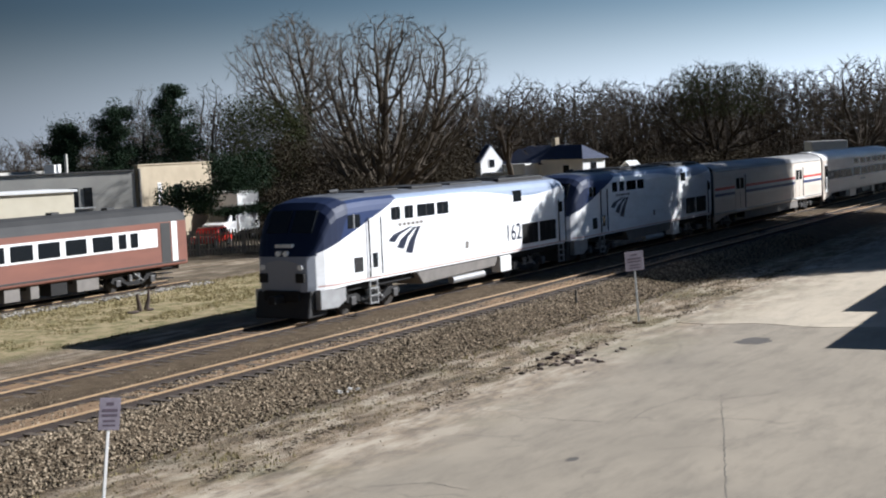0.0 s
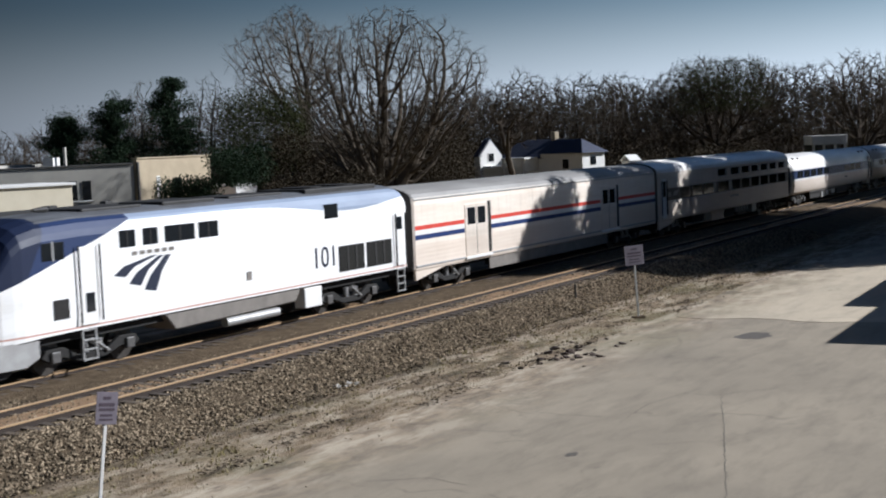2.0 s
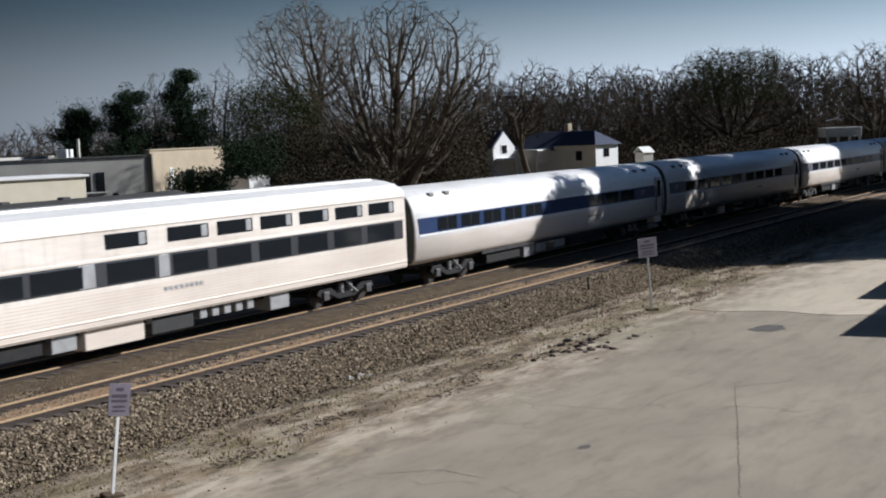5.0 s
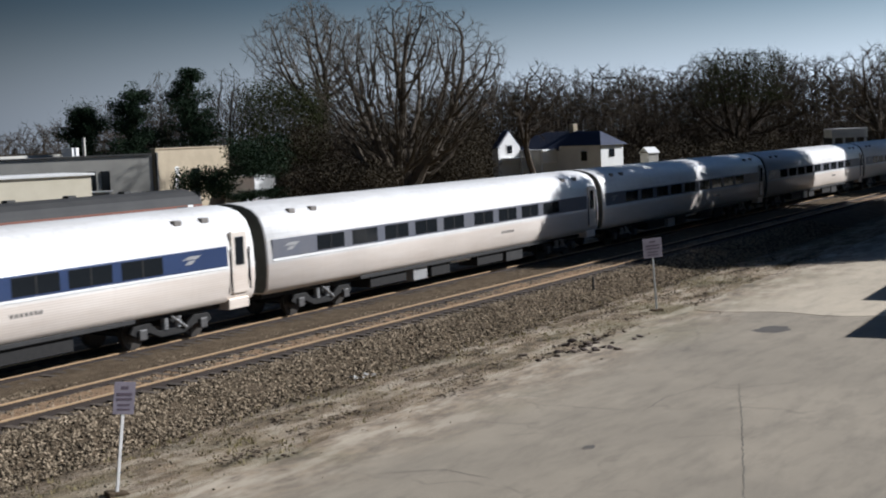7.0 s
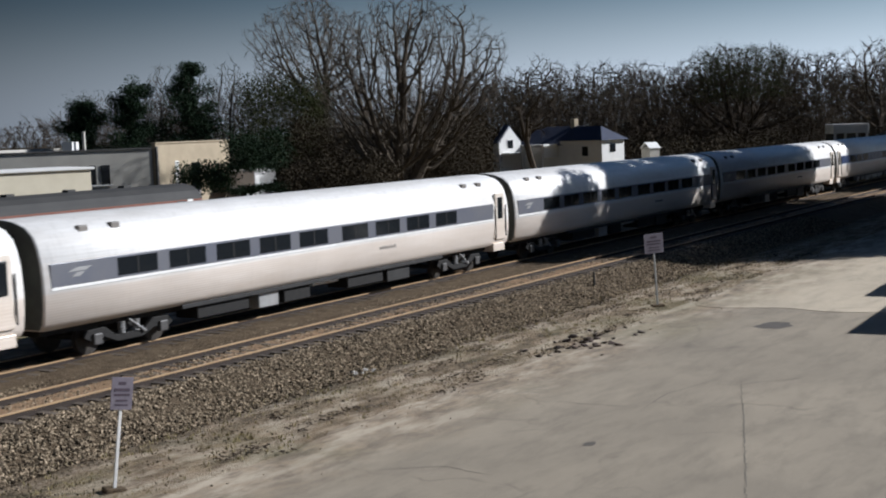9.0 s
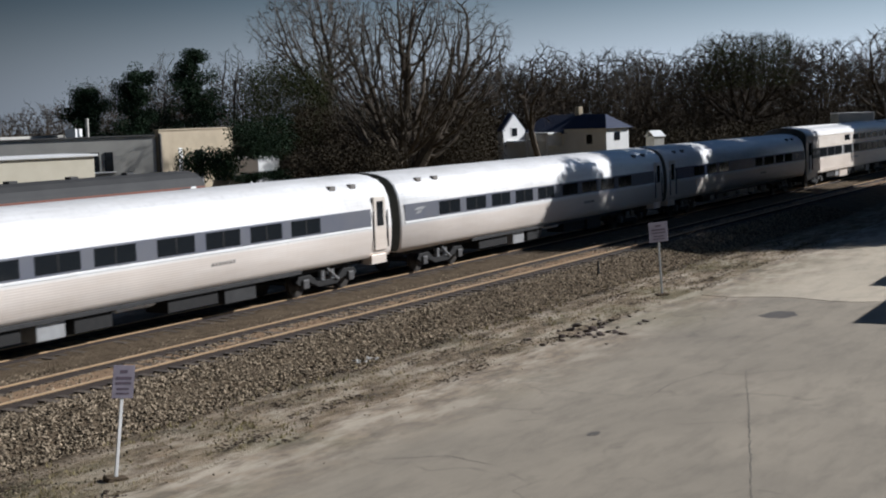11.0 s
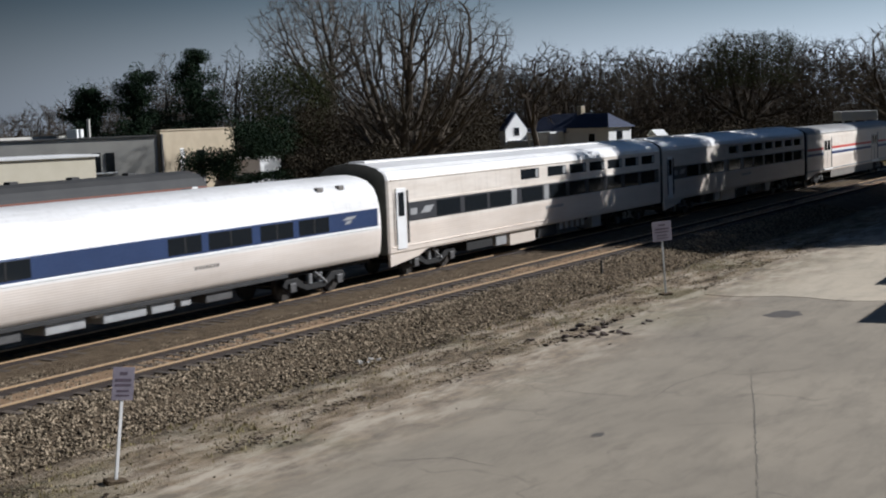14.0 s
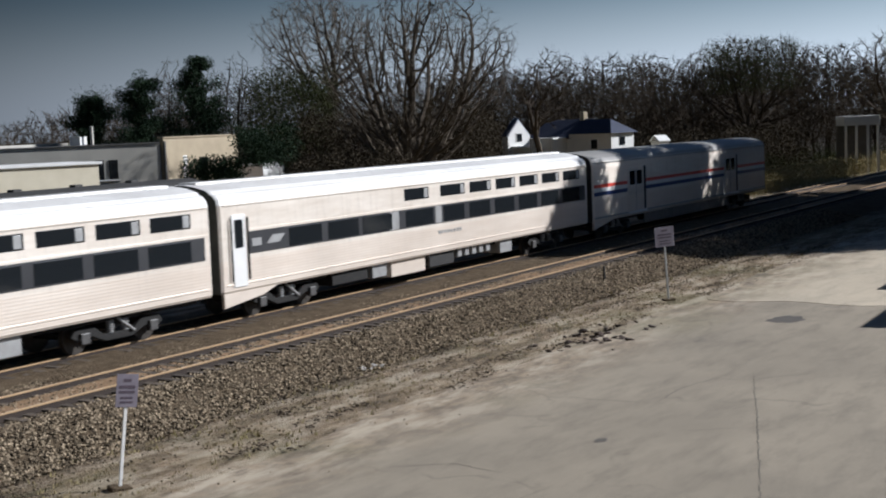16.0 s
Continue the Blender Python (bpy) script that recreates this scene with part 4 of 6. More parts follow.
scatter("siding_stones", 700, lambda r: (r.uniform(27, 53), 44.9 + r.normal(0, 0.25), 0.08), (0.04, 0.11), mat("pale_siding_stone", (0.42, 0.40, 0.35), (0.24, 0.22, 0.19), rough=0.95, spec=0.08, island=0.5, scale=8), "pale loose stones along the siding", "gravel", 12)
tufts("grass", 8000, on_lawn, (0.04, 0.13), M_DRYGRASS, "short dry yellow-green grass beyond the tracks", 5)
tufts("verge_grass", 1000, lambda r: (14 + 50 * r.rand() ** 1.4, r.uniform(17.0, 20.6)), (0.03, 0.09), M_DRYGRASS, "sparse dry grass tufts on the dirt verge", 6)
tufts("far_grass", 3000, lambda r: (r.uniform(95, 150), r.uniform(32, 48)), (0.2, 0.7), M_DRYGRASS, "tall dry grass along the far tracks", 7)


def on_drift(rng):
    """Windblown litter in broken lines along the edge of the lot."""
    while True:
        x = 16 + 46 * rng.rand() ** 1.2
        line = lot_edge(x) + (0.15, 0.9, 2.1, 3.0)[rng.randint(4)]
        if noise.noise(Vector((x * 0.35, line * 1.7, 9.0))) > 0.02:
            return x, line + rng.normal(0, 0.16), 0.04


scatter("leaf_litter", 2800, on_drift, (0.02, 0.06), mat("rotten_leaf_litter", (0.075, 0.055, 0.04), (0.035, 0.027, 0.02), rough=1.0, spec=0.05, island=0.4, scale=5), "dark rotten leaf litter along the lot's edge", "litter", 8, 0.3)


# ---- signs and small things by the lot ----
# Plate and ink are darkened in colour, as a face turned from the sun.
M_SIGN = mat("shaded_faded_sign", (0.21, 0.185, 0.215), (0.15, 0.13, 0.155), rough=0.5, scale=5)
M_SIGNRED = mat("shaded_sign_ink", (0.085, 0.06, 0.08), (0.06, 0.045, 0.06), rough=0.5, scale=5)
M_POST = mat("galvanised_post", (0.50, 0.50, 0.48), (0.34, 0.34, 0.33), rough=0.45, metal=0.4, scale=6)


def sign(x, y, turn, top, wide, tall, lean, post_mat, label):
    e = thing("parking_sign", pose(x, y, 0.02, 0, lean, turn), label, "sign", "signs along the lot")
    part("post", prism([(-0.03, 0), (-0.03, top - 0.05), (0.03, top - 0.05), (0.03, 0)], -0.02, 0.02, 0.006), post_mat, e)
    pl = part("sign_plate", boxed(-wide / 2, wide / 2, -0.034, -0.024, top - tall, top, 0.004), M_SIGN, e)
    bm = bmesh.new()
    for z, w, h in ((0.14, 0.34, 0.09), (0.34, 0.72, 0.09), (0.50, 0.72, 0.07), (0.68, 0.55, 0.06), (0.82, 0.6, 0.05)):
        box(bm, -wide / 2 * w, wide / 2 * w, -0.040, -0.033, top - tall * (z + h), top - tall * z)
    part("lettering", bm, M_SIGNRED, pl)
    part("base_stone", boxed(-0.2, 0.2, -0.16, 0.16, -0.06, 0.05, 0.03), M_BALLAST, e)
    return e


sign(43.45, 17.58, -42, 2.52, 0.72, 0.68, -3, M_POST, "faded white parking sign, plate darkened as in shade, on a grey steel post")
sign(17.67, 17.81, -28, 2.08, 0.40, 0.60, 7.5, M_WHITE, "faded white parking sign, plate darkened as in shade, on a white post")


def clump(name, x, y, n, spread, size, material, label, category, seed):
    """A low heap of uneven pieces."""
    rng = random.Random(seed)
    e = thing(name, pose(x, y, 0.03), label, category)
    for _ in range(n):
        r = rng.uniform(*size)
        px, py = rng.gauss(0, spread), rng.gauss(0, spread * 0.4)
        m = Matrix.Translation((px, py, r * 0.2)) @ Euler((rng.uniform(-.4, .4), rng.uniform(-.4, .4), rng.uniform(0, 6))).to_matrix().to_4x4() @ Matrix.Diagonal((r * 1.5, r, r * 0.45, 1))
        bm = bmesh.new()
        bmesh.ops.create_icosphere(bm, subdivisions=1, radius=1, matrix=m)
        for v in bm.verts:
            v.co += Vector((rng.uniform(-1, 1), rng.uniform(-1, 1), rng.uniform(-1, 1))) * 0.02
        part("piece", bm, material, e)
    return e


M_DEBRIS = mat("dark_rotten_debris", (0.045, 0.035, 0.03), (0.09, 0.06, 0.045), rough=0.95, scale=6)
M_PALE = mat("pale_broken_concrete", (0.42, 0.40, 0.36), (0.24, 0.225, 0.20), rough=0.9, scale=6)


# ---- trees ----
class Twigs:
    """Gathers a tree's thick limbs in one mesh and its fine twigs in another."""

    def __init__(self):
        self.v, self.f = [], []
        self.tv, self.tf = [], []

    def limb(self, a, b, r0, r1, sides=5):
        d = b - a
        if d.length < 1e-4:
            return
        d.normalize()
        u = d.orthogonal().normalized()
        w = d.cross(u)
        v, f = (self.v, self.f) if r0 > 0.035 else (self.tv, self.tf)
        n = len(v)
        for p, r in ((a, r0), (b, r1)):
            for i in range(sides):
                t = 2 * math.pi * i / sides
                v.append(tuple(p + (u * math.cos(t) + w * math.sin(t)) * r))
        for i in range(sides):
            j = (i + 1) % sides
            f.append((n + i, n + j, n + sides + j, n + sides + i))

    def twig(self, a, b, r):
        d = (b - a).normalized()
        u = d.orthogonal().normalized() * r
        w = d.cross(u)
        n = len(self.tv)
        self.tv += [tuple(a + u), tuple(a - u * 0.5 + w * 0.87), tuple(a - u * 0.5 - w * 0.87), tuple(b)]
        self.tf += [(n, n + 1, n + 3), (n + 1, n + 2, n + 3), (n + 2, n, n + 3)]

    def meshes(self, material, k=1.0):
        out = []
        for name, v, f in (("trunk", self.v, self.f), ("crown", self.tv, self.tf)):
            me = bpy.data.meshes.new(name)
            me.from_pydata([(x * k, y * k, z * k if z > 0 else z) for x, y, z in v], [], f)
            me.materials.append(material)
            out.append(me)
        return out


def turned(rng, d, angle):
    u = d.orthogonal().normalized()
    u.rotate(Matrix.Rotation(rng.uniform(0, 2 * math.pi), 3, d))
    r = d.copy()
    r.rotate(Matrix.Rotation(angle, 3, u))
    return r


def crown_points(seed, count, centre, rx, rz, cone=9.0, core=0.25):
    """Places that the twigs reach for, within an egg-shaped crown with a lumpy outline."""
    r = np.random.RandomState(seed)
    out = []
    while len(out) < count:
        v = r.normal(0, 1, 3)
        v /= np.linalg.norm(v)
        lump = 0.94 + 0.24 * noise.noise(Vector(v * 1.9) + Vector((seed * 3.7, 0, 0)))
        v *= (core + (1 - core) * r.rand() ** 0.45) * lump
        p = np.array((centre[0] + v[0] * rx, centre[1] + v[1] * rx, centre[2] + v[2] * rz))
        if math.hypot(p[0], p[1]) < cone * max(p[2] - 0.6, 0.0):
            out.append(p)
    return np.array(out)


def bare(seed, height, goals, trunk, fork, stems, lean, step, tip, fan=2, twig=0.8, material=None):
    """A leafless tree: a trunk and its first stems, whose limbs then branch towards the crown's places."""
    rng = random.Random(seed)
    pos, par = [np.array((0.0, 0.0, -0.3))], [-1]

    def grow(a, d, length):
        n = max(1, int(length / step))
        for _ in range(n):
            d = (d + Vector((rng.gauss(0, 0.06), rng.gauss(0, 0.06), 0.03))).normalized()
            pos.append(pos[a] + np.array(d) * (length / n))
            par.append(a)
            a = len(pos) - 1
        return a

    top = grow(0, Vector((0, 0, 1)), fork + 0.3)
    for i in range(stems):
        t = 2 * math.pi * (i + rng.uniform(-0.3, 0.3)) / stems
        tilt = lean * (0.3 + 0.7 * ((i * 0.618) % 1.0))
        grow(top, Vector((math.cos(t) * math.sin(tilt), math.sin(t) * math.sin(tilt), math.cos(tilt))), height * rng.uniform(0.12, 0.24))
    left = goals.copy()
    dist, near = np.full(len(left), 1e9), np.zeros(len(left), int)

    def meet(first):
        for j in range(first, len(pos)):
            d = np.linalg.norm(left - pos[j], axis=1)
            better = d < dist
            dist[better], near[better] = d[better], j

    meet(1)
    kids = [0] * len(pos)
    for _ in range(90):
        if not len(left):
            break
        first = len(pos)
        for j in np.unique(near):
            if kids[j] > 3:
                continue
            d = left[near == j] - pos[j]
            v = (d / (np.linalg.norm(d, axis=1)[:, None] + 1e-6)).mean(0)
            v = Vector(v) + Vector((rng.gauss(0, 0.11), rng.gauss(0, 0.11), rng.gauss(0, 0.08) + 0.10))
            pos.append(pos[j] + np.array(v.normalized()) * step)
            par.append(int(j))
            kids[j] += 1
            kids.append(0)
        meet(first)
        keep = dist > step * 1.1
        left, dist, near = left[keep], dist[keep], near[keep]
    n = len(pos)
    size, forks = [0.0] * n, [0] * n
    for j in range(n - 1, 0, -1):
        size[j] = max(size[j], tip ** 2.2)
        size[par[j]] += size[j]
        forks[par[j]] += 1
    k = trunk / size[0] ** (1 / 2.2)
    rad = [tip + (trunk - tip) * max(0.0, (v ** (1 / 2.2) - tip) * k / trunk) for v in size]
    tw = Twigs()
    for j in range(1, n):
        a, b = Vector(pos[par[j]]), Vector(pos[j])
        r0 = min(rad[par[j]], rad[j] * 1.25)
        tw.limb(a, b, r0 * (1.35 if par[j] == 0 else 1), rad[j], 7 if r0 > 0.12 else 5 if r0 > 0.05 else 3)
        if forks[j] < 2 and rad[j] < 0.06:
            d = (b - a).normalized()
            for _ in range(fan + (2 if forks[j] == 0 else 0)):
                e = turned(rng, d, rng.uniform(0.2, 0.9)) + Vector((0, 0, 0.15))
                tw.twig(a.lerp(b, rng.random()), b + e.normalized() * twig * rng.uniform(0.3, 1.1), tip * 0.62)
    return tw.meshes(material or M_BARK)


def leaves_mesh(name, centres, n, size, spread, material, seed):
    """Small leaf blades in clouds round the given centres."""
    rng = np.random.RandomState(seed)
    c = np.repeat(np.asarray(centres, float), n, 0)
    k = len(c)
    o = rng.normal(0, 1, (k, 3))
    o /= np.maximum(1.0, np.linalg.norm(o, axis=1) / 1.7)[:, None]
    p = c + o * np.asarray(spread)
    a, b = rng.normal(0, 1, (k, 3)), rng.normal(0, 1, (k, 3))
    a /= np.linalg.norm(a, axis=1)[:, None]
    b -= a * (a * b).sum(1)[:, None]
    b /= np.linalg.norm(b, axis=1)[:, None]
    s = size * rng.uniform(0.6, 1.3, (k, 1))
    v = np.stack([p - a * s, p + b * s * 0.45, p + a * s, p - b * s * 0.45], 1).reshape(-1, 3)
    f = np.arange(4 * k).reshape(-1, 4)
    me = bpy.data.meshes.new(name)
    me.from_pydata(v.tolist(), [], f.tolist())
    me.materials.append(material)
    return me


def tree(name, m, trunk_me, crown_me, label, category="tree", group=""):
    e = thing(name, m, label, category, group)
    t = new("trunk", trunk_me)
    t.parent = e
    c = new("crown", crown_me)
    c.parent = e
    return e


# the large bare trees
tree("bare_tree", pose(94.6, 68.7, 0, 0, 0, 40), *bare(11, 18.6, crown_points(11, 3000, (0.6, 0.6, 13.0), 5.7, 6.0), 0.5, 6.2, 4, 0.34, 0.40, 0.015, 4), "tall bare grey-brown tree with upright limbs")
tree("bare_tree", pose(79.7, 51.8, 0, 0, 0, 10), *bare(23, 15.8, crown_points(23, 4600, (0.7, -1.2, 9.6), 7.4, 6.8, 1.15, 0.35), 0.85, 0.9, 14, 0.72, 0.38, 0.014, 4, 0.7), "wide bare tree with many fanning limbs")
tree("bare_tree", pose(88.0, 44.3, 0, 0, 0, 200), *bare(37, 11.4, crown_points(37, 300, (0, 0, 8.6), 2.5, 3.0), 0.27, 5.2, 3, 0.5, 0.4, 0.02, 3, material=M_BARKDARK), "slim dark bare tree before the white house")
for i, (x, y, h) in enumerate(((84.6, 77.8, 12.6), (87.2, 75.6, 12.4), (88.6, 73.4, 12.9))):
    tree("bare_tree", pose(x, y, 0, 0, 0, 70 * i), *bare(38 + i, h, crown_points(38 + i, 320, (0, 0, h - 3.4), 1.9, 3.6), 0.22, 4.5, 3, 0.4, 0.42, 0.016, 4, 0.7), "thin bare tree behind the warehouse", "tree", "thin trees")

# the wood behind
WOOD = [bare(50 + i, 14, crown_points(50 + i, 420, (0, 0, 8.0), 3.7 + 0.3 * i, 5.8), 0.26, 3.0, 4, 0.5, 0.6, 0.03, 4, 1.1, M_BARKDARK) for i in range(5)]
rng = random.Random(9)


def spot_at(bearing, dist):
    """A place by its bearing from the track's direction, in degrees, and its distance."""
    return dist * math.cos(radians(bearing)), dist * math.sin(radians(bearing))


def wood(count, a0, a1, d0, d1, h0, h1):
    for i in range(count):
        a = a0 + (a1 - a0) * (i + rng.uniform(0, 1)) / count
        x, y = spot_at(a, rng.uniform(d0, d1))
        k = rng.uniform(h0, h1) / 14
        e = tree("woodland_tree", pose(x, y, 0, 0, 0, rng.uniform(0, 360)), *rng.choice(WOOD), "bare brown woodland tree behind the railway", "tree", "woodland trees")
        e.scale = (k * rng.uniform(0.85, 1.15), k * rng.uniform(0.85, 1.15), k)


wood(16, 9, 20.5, 156, 172, 8.5, 11.0)
wood(20, 20.5, 28.5, 150, 172, 9.5, 13.0)
wood(42, 9, 31, 178, 205, 12.4, 16.4)
wood(16, 31, 43, 130, 160, 7.5, 10.0)
wood(22, 42, 52, 130, 160, 7.5, 10.5)
tree("bare_tree", pose(141, 47, 0, 0, 0, 70), *bare(71, 16.2, crown_points(71, 1900, (0, 0, 9.0), 8.8, 5.8, 1.6), 0.6, 3.0, 6, 0.9, 0.55, 0.026, 5, 1.0, M_BARKDARK), "broad round-crowned bare tree in the wood")
tree("bare_tree", pose(151, 34.5, 0, 0, 0, 150), *bare(73, 14.8, crown_points(73, 1200, (0, 0, 9.2), 6.8, 5.6, 1.5), 0.5, 3.0, 6, 0.8, 0.55, 0.026, 4, 1.0, M_BARKDARK), "broad bare tree in the wood")


def brush(name, spots, n, size, spread, material, label, seed):
    me = leaves_mesh(name, spots, n, size, spread, material, seed)
    return tagged(new(name, me), label, "shrubs", kind="stuff")


def belt(a0, a1, d0, d1, z0, z1, count, seed):
    r = random.Random(seed)
    out = []
    for _ in range(count):
        x, y = spot_at(r.uniform(a0, a1), r.uniform(d0, d1))
        out.append((x, y, r.uniform(z0, z1)))
    return out


brush("thicket", belt(16.5, 30, 130, 150, 0.3, 4.2, 1000, 1), 70, 0.12, (0.9, 0.9, 0.7), M_BRUSH, "dense brown thicket under the far trees", 1)
brush("thicket", belt(9, 46, 165, 215, 1, 11.6, 3200, 2), 90, 0.12, (1.4, 1.4, 1.2), M_BRUSH, "brown undergrowth of the wood", 2)
brush("thicket", belt(29, 37.2, 104, 120, 0.5, 7.4, 1100, 3), 80, 0.10, (0.7, 0.7, 0.6), M_BRUSH, "dark brown thicket behind the siding", 3)
brush("shrubs", belt(35.9, 39.2, 108, 116, 1, 10.6, 300, 4), 130, 0.085, (0.75, 0.75, 0.75), M_OLIVE, "olive evergreen shrubs and vines on the trees", 4)
brush("shrubs", belt(39.9, 41.9, 86, 89, 3.2, 4.6, 60, 8), 110, 0.09, (0.5, 0.5, 0.3), M_NEEDLE, "dark evergreen shrubs beside the warehouse", 8)
brush("shrubs", belt(37.7, 39.8, 87, 91, 2.75, 3.2, 26, 14), 120, 0.08, (0.5, 0.5, 0.14), M_NEEDLE, "low dark bough before the parked truck", 14)
brush("shrubs", belt(37.6, 39.8, 86, 92, 4.3, 6.6, 80, 9), 120, 0.08, (0.5, 0.5, 0.28), M_NEEDLE, "dark hanging evergreen boughs over the parked cars", 9)
brush("thicket", belt(33.0, 37.7, 86, 97, 0.2, 4.3, 450, 12), 80, 0.09, (0.6, 0.6, 0.5), M_BRUSH, "dark brown thicket beside the parked cars", 12)
brush("buds", belt(16.6, 20.2, 141, 153, 8.5, 13.4, 190, 6), 170, 0.06, (0.8, 0.8, 0.4), M_OLIVE, "olive buds in the crown of the broad tree", 6)

def strip(x0, x1, y0, y1, z0, z1, count, seed):
    r = random.Random(seed)
    return [(r.uniform(x0, x1), r.uniform(y0, y1), r.uniform(z0, z1)) for _ in range(count)]


brush("weeds", strip(112, 160, 36, 42, 0.2, 2.2, 150, 10), 90, 0.08, (0.8, 0.8, 0.4), M_OLIVE, "olive weeds and bushes along the far tracks", 10)
brush("weeds", strip(98, 150, 32.6, 34.2, 0.1, 1.5, 260, 11), 100, 0.07, (0.8, 0.8, 0.25), M_DRYGRASS, "dry yellow weeds along the far tracks", 11)

brush("shrubs", belt(40.6, 46.2, 107, 114, 2, 6.0, 260, 13), 150, 0.08, (0.8, 0.8, 0.6), M_NEEDLE, "dark evergreen mass behind the warehouse", 13)


# evergreens
def pine(seed, height, width):
    r = random.Random(seed)
    tw = Twigs()
    tw.limb(Vector((0, 0, -0.3)), Vector((0.1, 0, height * 0.97)), 0.22, 0.05, 6)
    centres = [(0.1, 0, height * 0.98)]
    z = height * 0.3
    while z < height * 0.97:
        t = (z / height - 0.3) / 0.7
        for k in range(5):
            reach = width * (0.55 + 0.5 * math.sin(3.0 * t + 0.4)) * (1 - 0.62 * t) * r.uniform(0.35, 1.3)
            a = r.uniform(0, 6.28)
            tip = Vector((math.cos(a) * reach, math.sin(a) * reach, z + reach * r.uniform(0.0, 0.35)))
            tw.limb(Vector((0.05, 0, z - 0.2)), tip, 0.06, 0.036, 3)
            for u in (0.3, 0.55, 0.8, 1.0):
                centres.append(tuple(Vector((0, 0, z)).lerp(tip, u)))
        z += height * r.uniform(0.05, 0.085)
    return tw.meshes(M_BARKDARK)[0], leaves_mesh("crown", centres, 170, 0.08, (0.38, 0.38, 0.34), M_NEEDLE, seed)


for x, y, h, w, s in ((80.0, 76.5, 11.3, 3.4, 1), (83.5, 73.6, 12.3, 3.6, 2), (77.2, 79.2, 9.7, 3.4, 3)):
    tree("evergreen_tree", pose(x, y, 0, 0, 0, 60 * s), *pine(80 + s, h, w), "dark green evergreen tree behind the warehouse", "tree", "evergreens")


def shade_tree(seed, height, width, low, high):
    """A tall tree, dense in its lower crown and thinner above."""
    r = random.Random(seed)
    trunk = bare(seed, height * 0.9, crown_points(seed, 120, (0, 0, height * 0.55), width * 0.8, height * 0.36), 0.35, 2.6, 4, 0.5, 0.9, 0.03, 0)[0]
    centres = []
    for k in range(low + high):
        t = r.uniform(0, 0.45) if k < low else r.uniform(0.45, 1)
        z = height * (0.06 + 0.94 * t)
        w = width * math.sin(math.pi * (0.2 + 0.77 * t)) ** 0.6 * math.sqrt(r.random())
        a = r.uniform(0, 6.28)
        centres.append((w * math.cos(a), w * math.sin(a), z))
    return trunk, leaves_mesh("crown", centres, 60, 0.27, (0.6, 0.6, 0.5), M_NEEDLE, seed)


# the shade trees past the end of the lot, out of which the train comes
SHADE = shade_tree(91, 19.0, 4.4, 260, 260)
THIN = shade_tree(92, 19.0, 4.2, 270, 165)
for x, y, k, a, kind in ((71.5, 8.0, 0.95, 0, THIN), (77.5, 9.5, 1.0, 60, THIN), (84, 9.5, 1.0, 130, THIN), (91, 11, 1.0, 200, THIN), (98, 12, 1.0, 260, THIN), (103, 12.5, 1.0, 320, THIN),
                         (121.5, 14, 1.0, 20, SHADE), (128, 15, 1.0, 200, SHADE), (135, 16, 1.0, 90, SHADE), (88, 2, 0.8, 80, SHADE), (97, 3, 0.8, 10, SHADE), (80, 1, 0.75, 44, SHADE)):
    e = tree("shade_tree", pose(x, y, 0, 0, 0, a), *kind, "dense dark evergreen shade tree beside the lot", "tree", "shade trees")
    e.scale = (k, k, k)


# ---- buildings ----
M_STUCCO = mat("tan_stucco", (0.40, 0.33, 0.225), (0.28, 0.23, 0.155), rough=0.9, scale=0.7, fine=30, bump=0.3)
M_GREYWALL = mat("grey_block_wall", (0.44, 0.42, 0.37), (0.34, 0.325, 0.29), rough=0.9, scale=0.6, fine=20, bump=0.3)
M_CREAM = mat("cream_metal_siding", (0.66, 0.60, 0.46), (0.55, 0.49, 0.36), rough=0.6, scale=0.8)
M_CLAP = mat("white_clapboard", (0.78, 0.77, 0.74), (0.66, 0.65, 0.62), rough=0.6, scale=1.0)
M_SLATE = mat("blue_grey_shingles", (0.035, 0.045, 0.085), (0.025, 0.03, 0.055), rough=0.7, scale=1.5, fine=18, bump=0.5, dist=0.03)
M_TAR = mat("dark_tar_roof", (0.06, 0.058, 0.055), (0.10, 0.095, 0.09), rough=0.9)
M_COACHRED = mat("faded_tuscan_red", (0.215, 0.085, 0.055), (0.14, 0.056, 0.038), rough=0.5, scale=0.8, stretch=(0.4, 1, 2))
M_COACHROOF = mat("sooty_coach_roof", (0.024, 0.023, 0.022), (0.042, 0.04, 0.037), rough=0.75, scale=0.8)


def wall_box(name, parent, x0, x1, y0, y1, z0, z1, material, bevel=0.02):
    return part(name, boxed(x0, x1, y0, y1, z0, z1, bevel), material, parent)


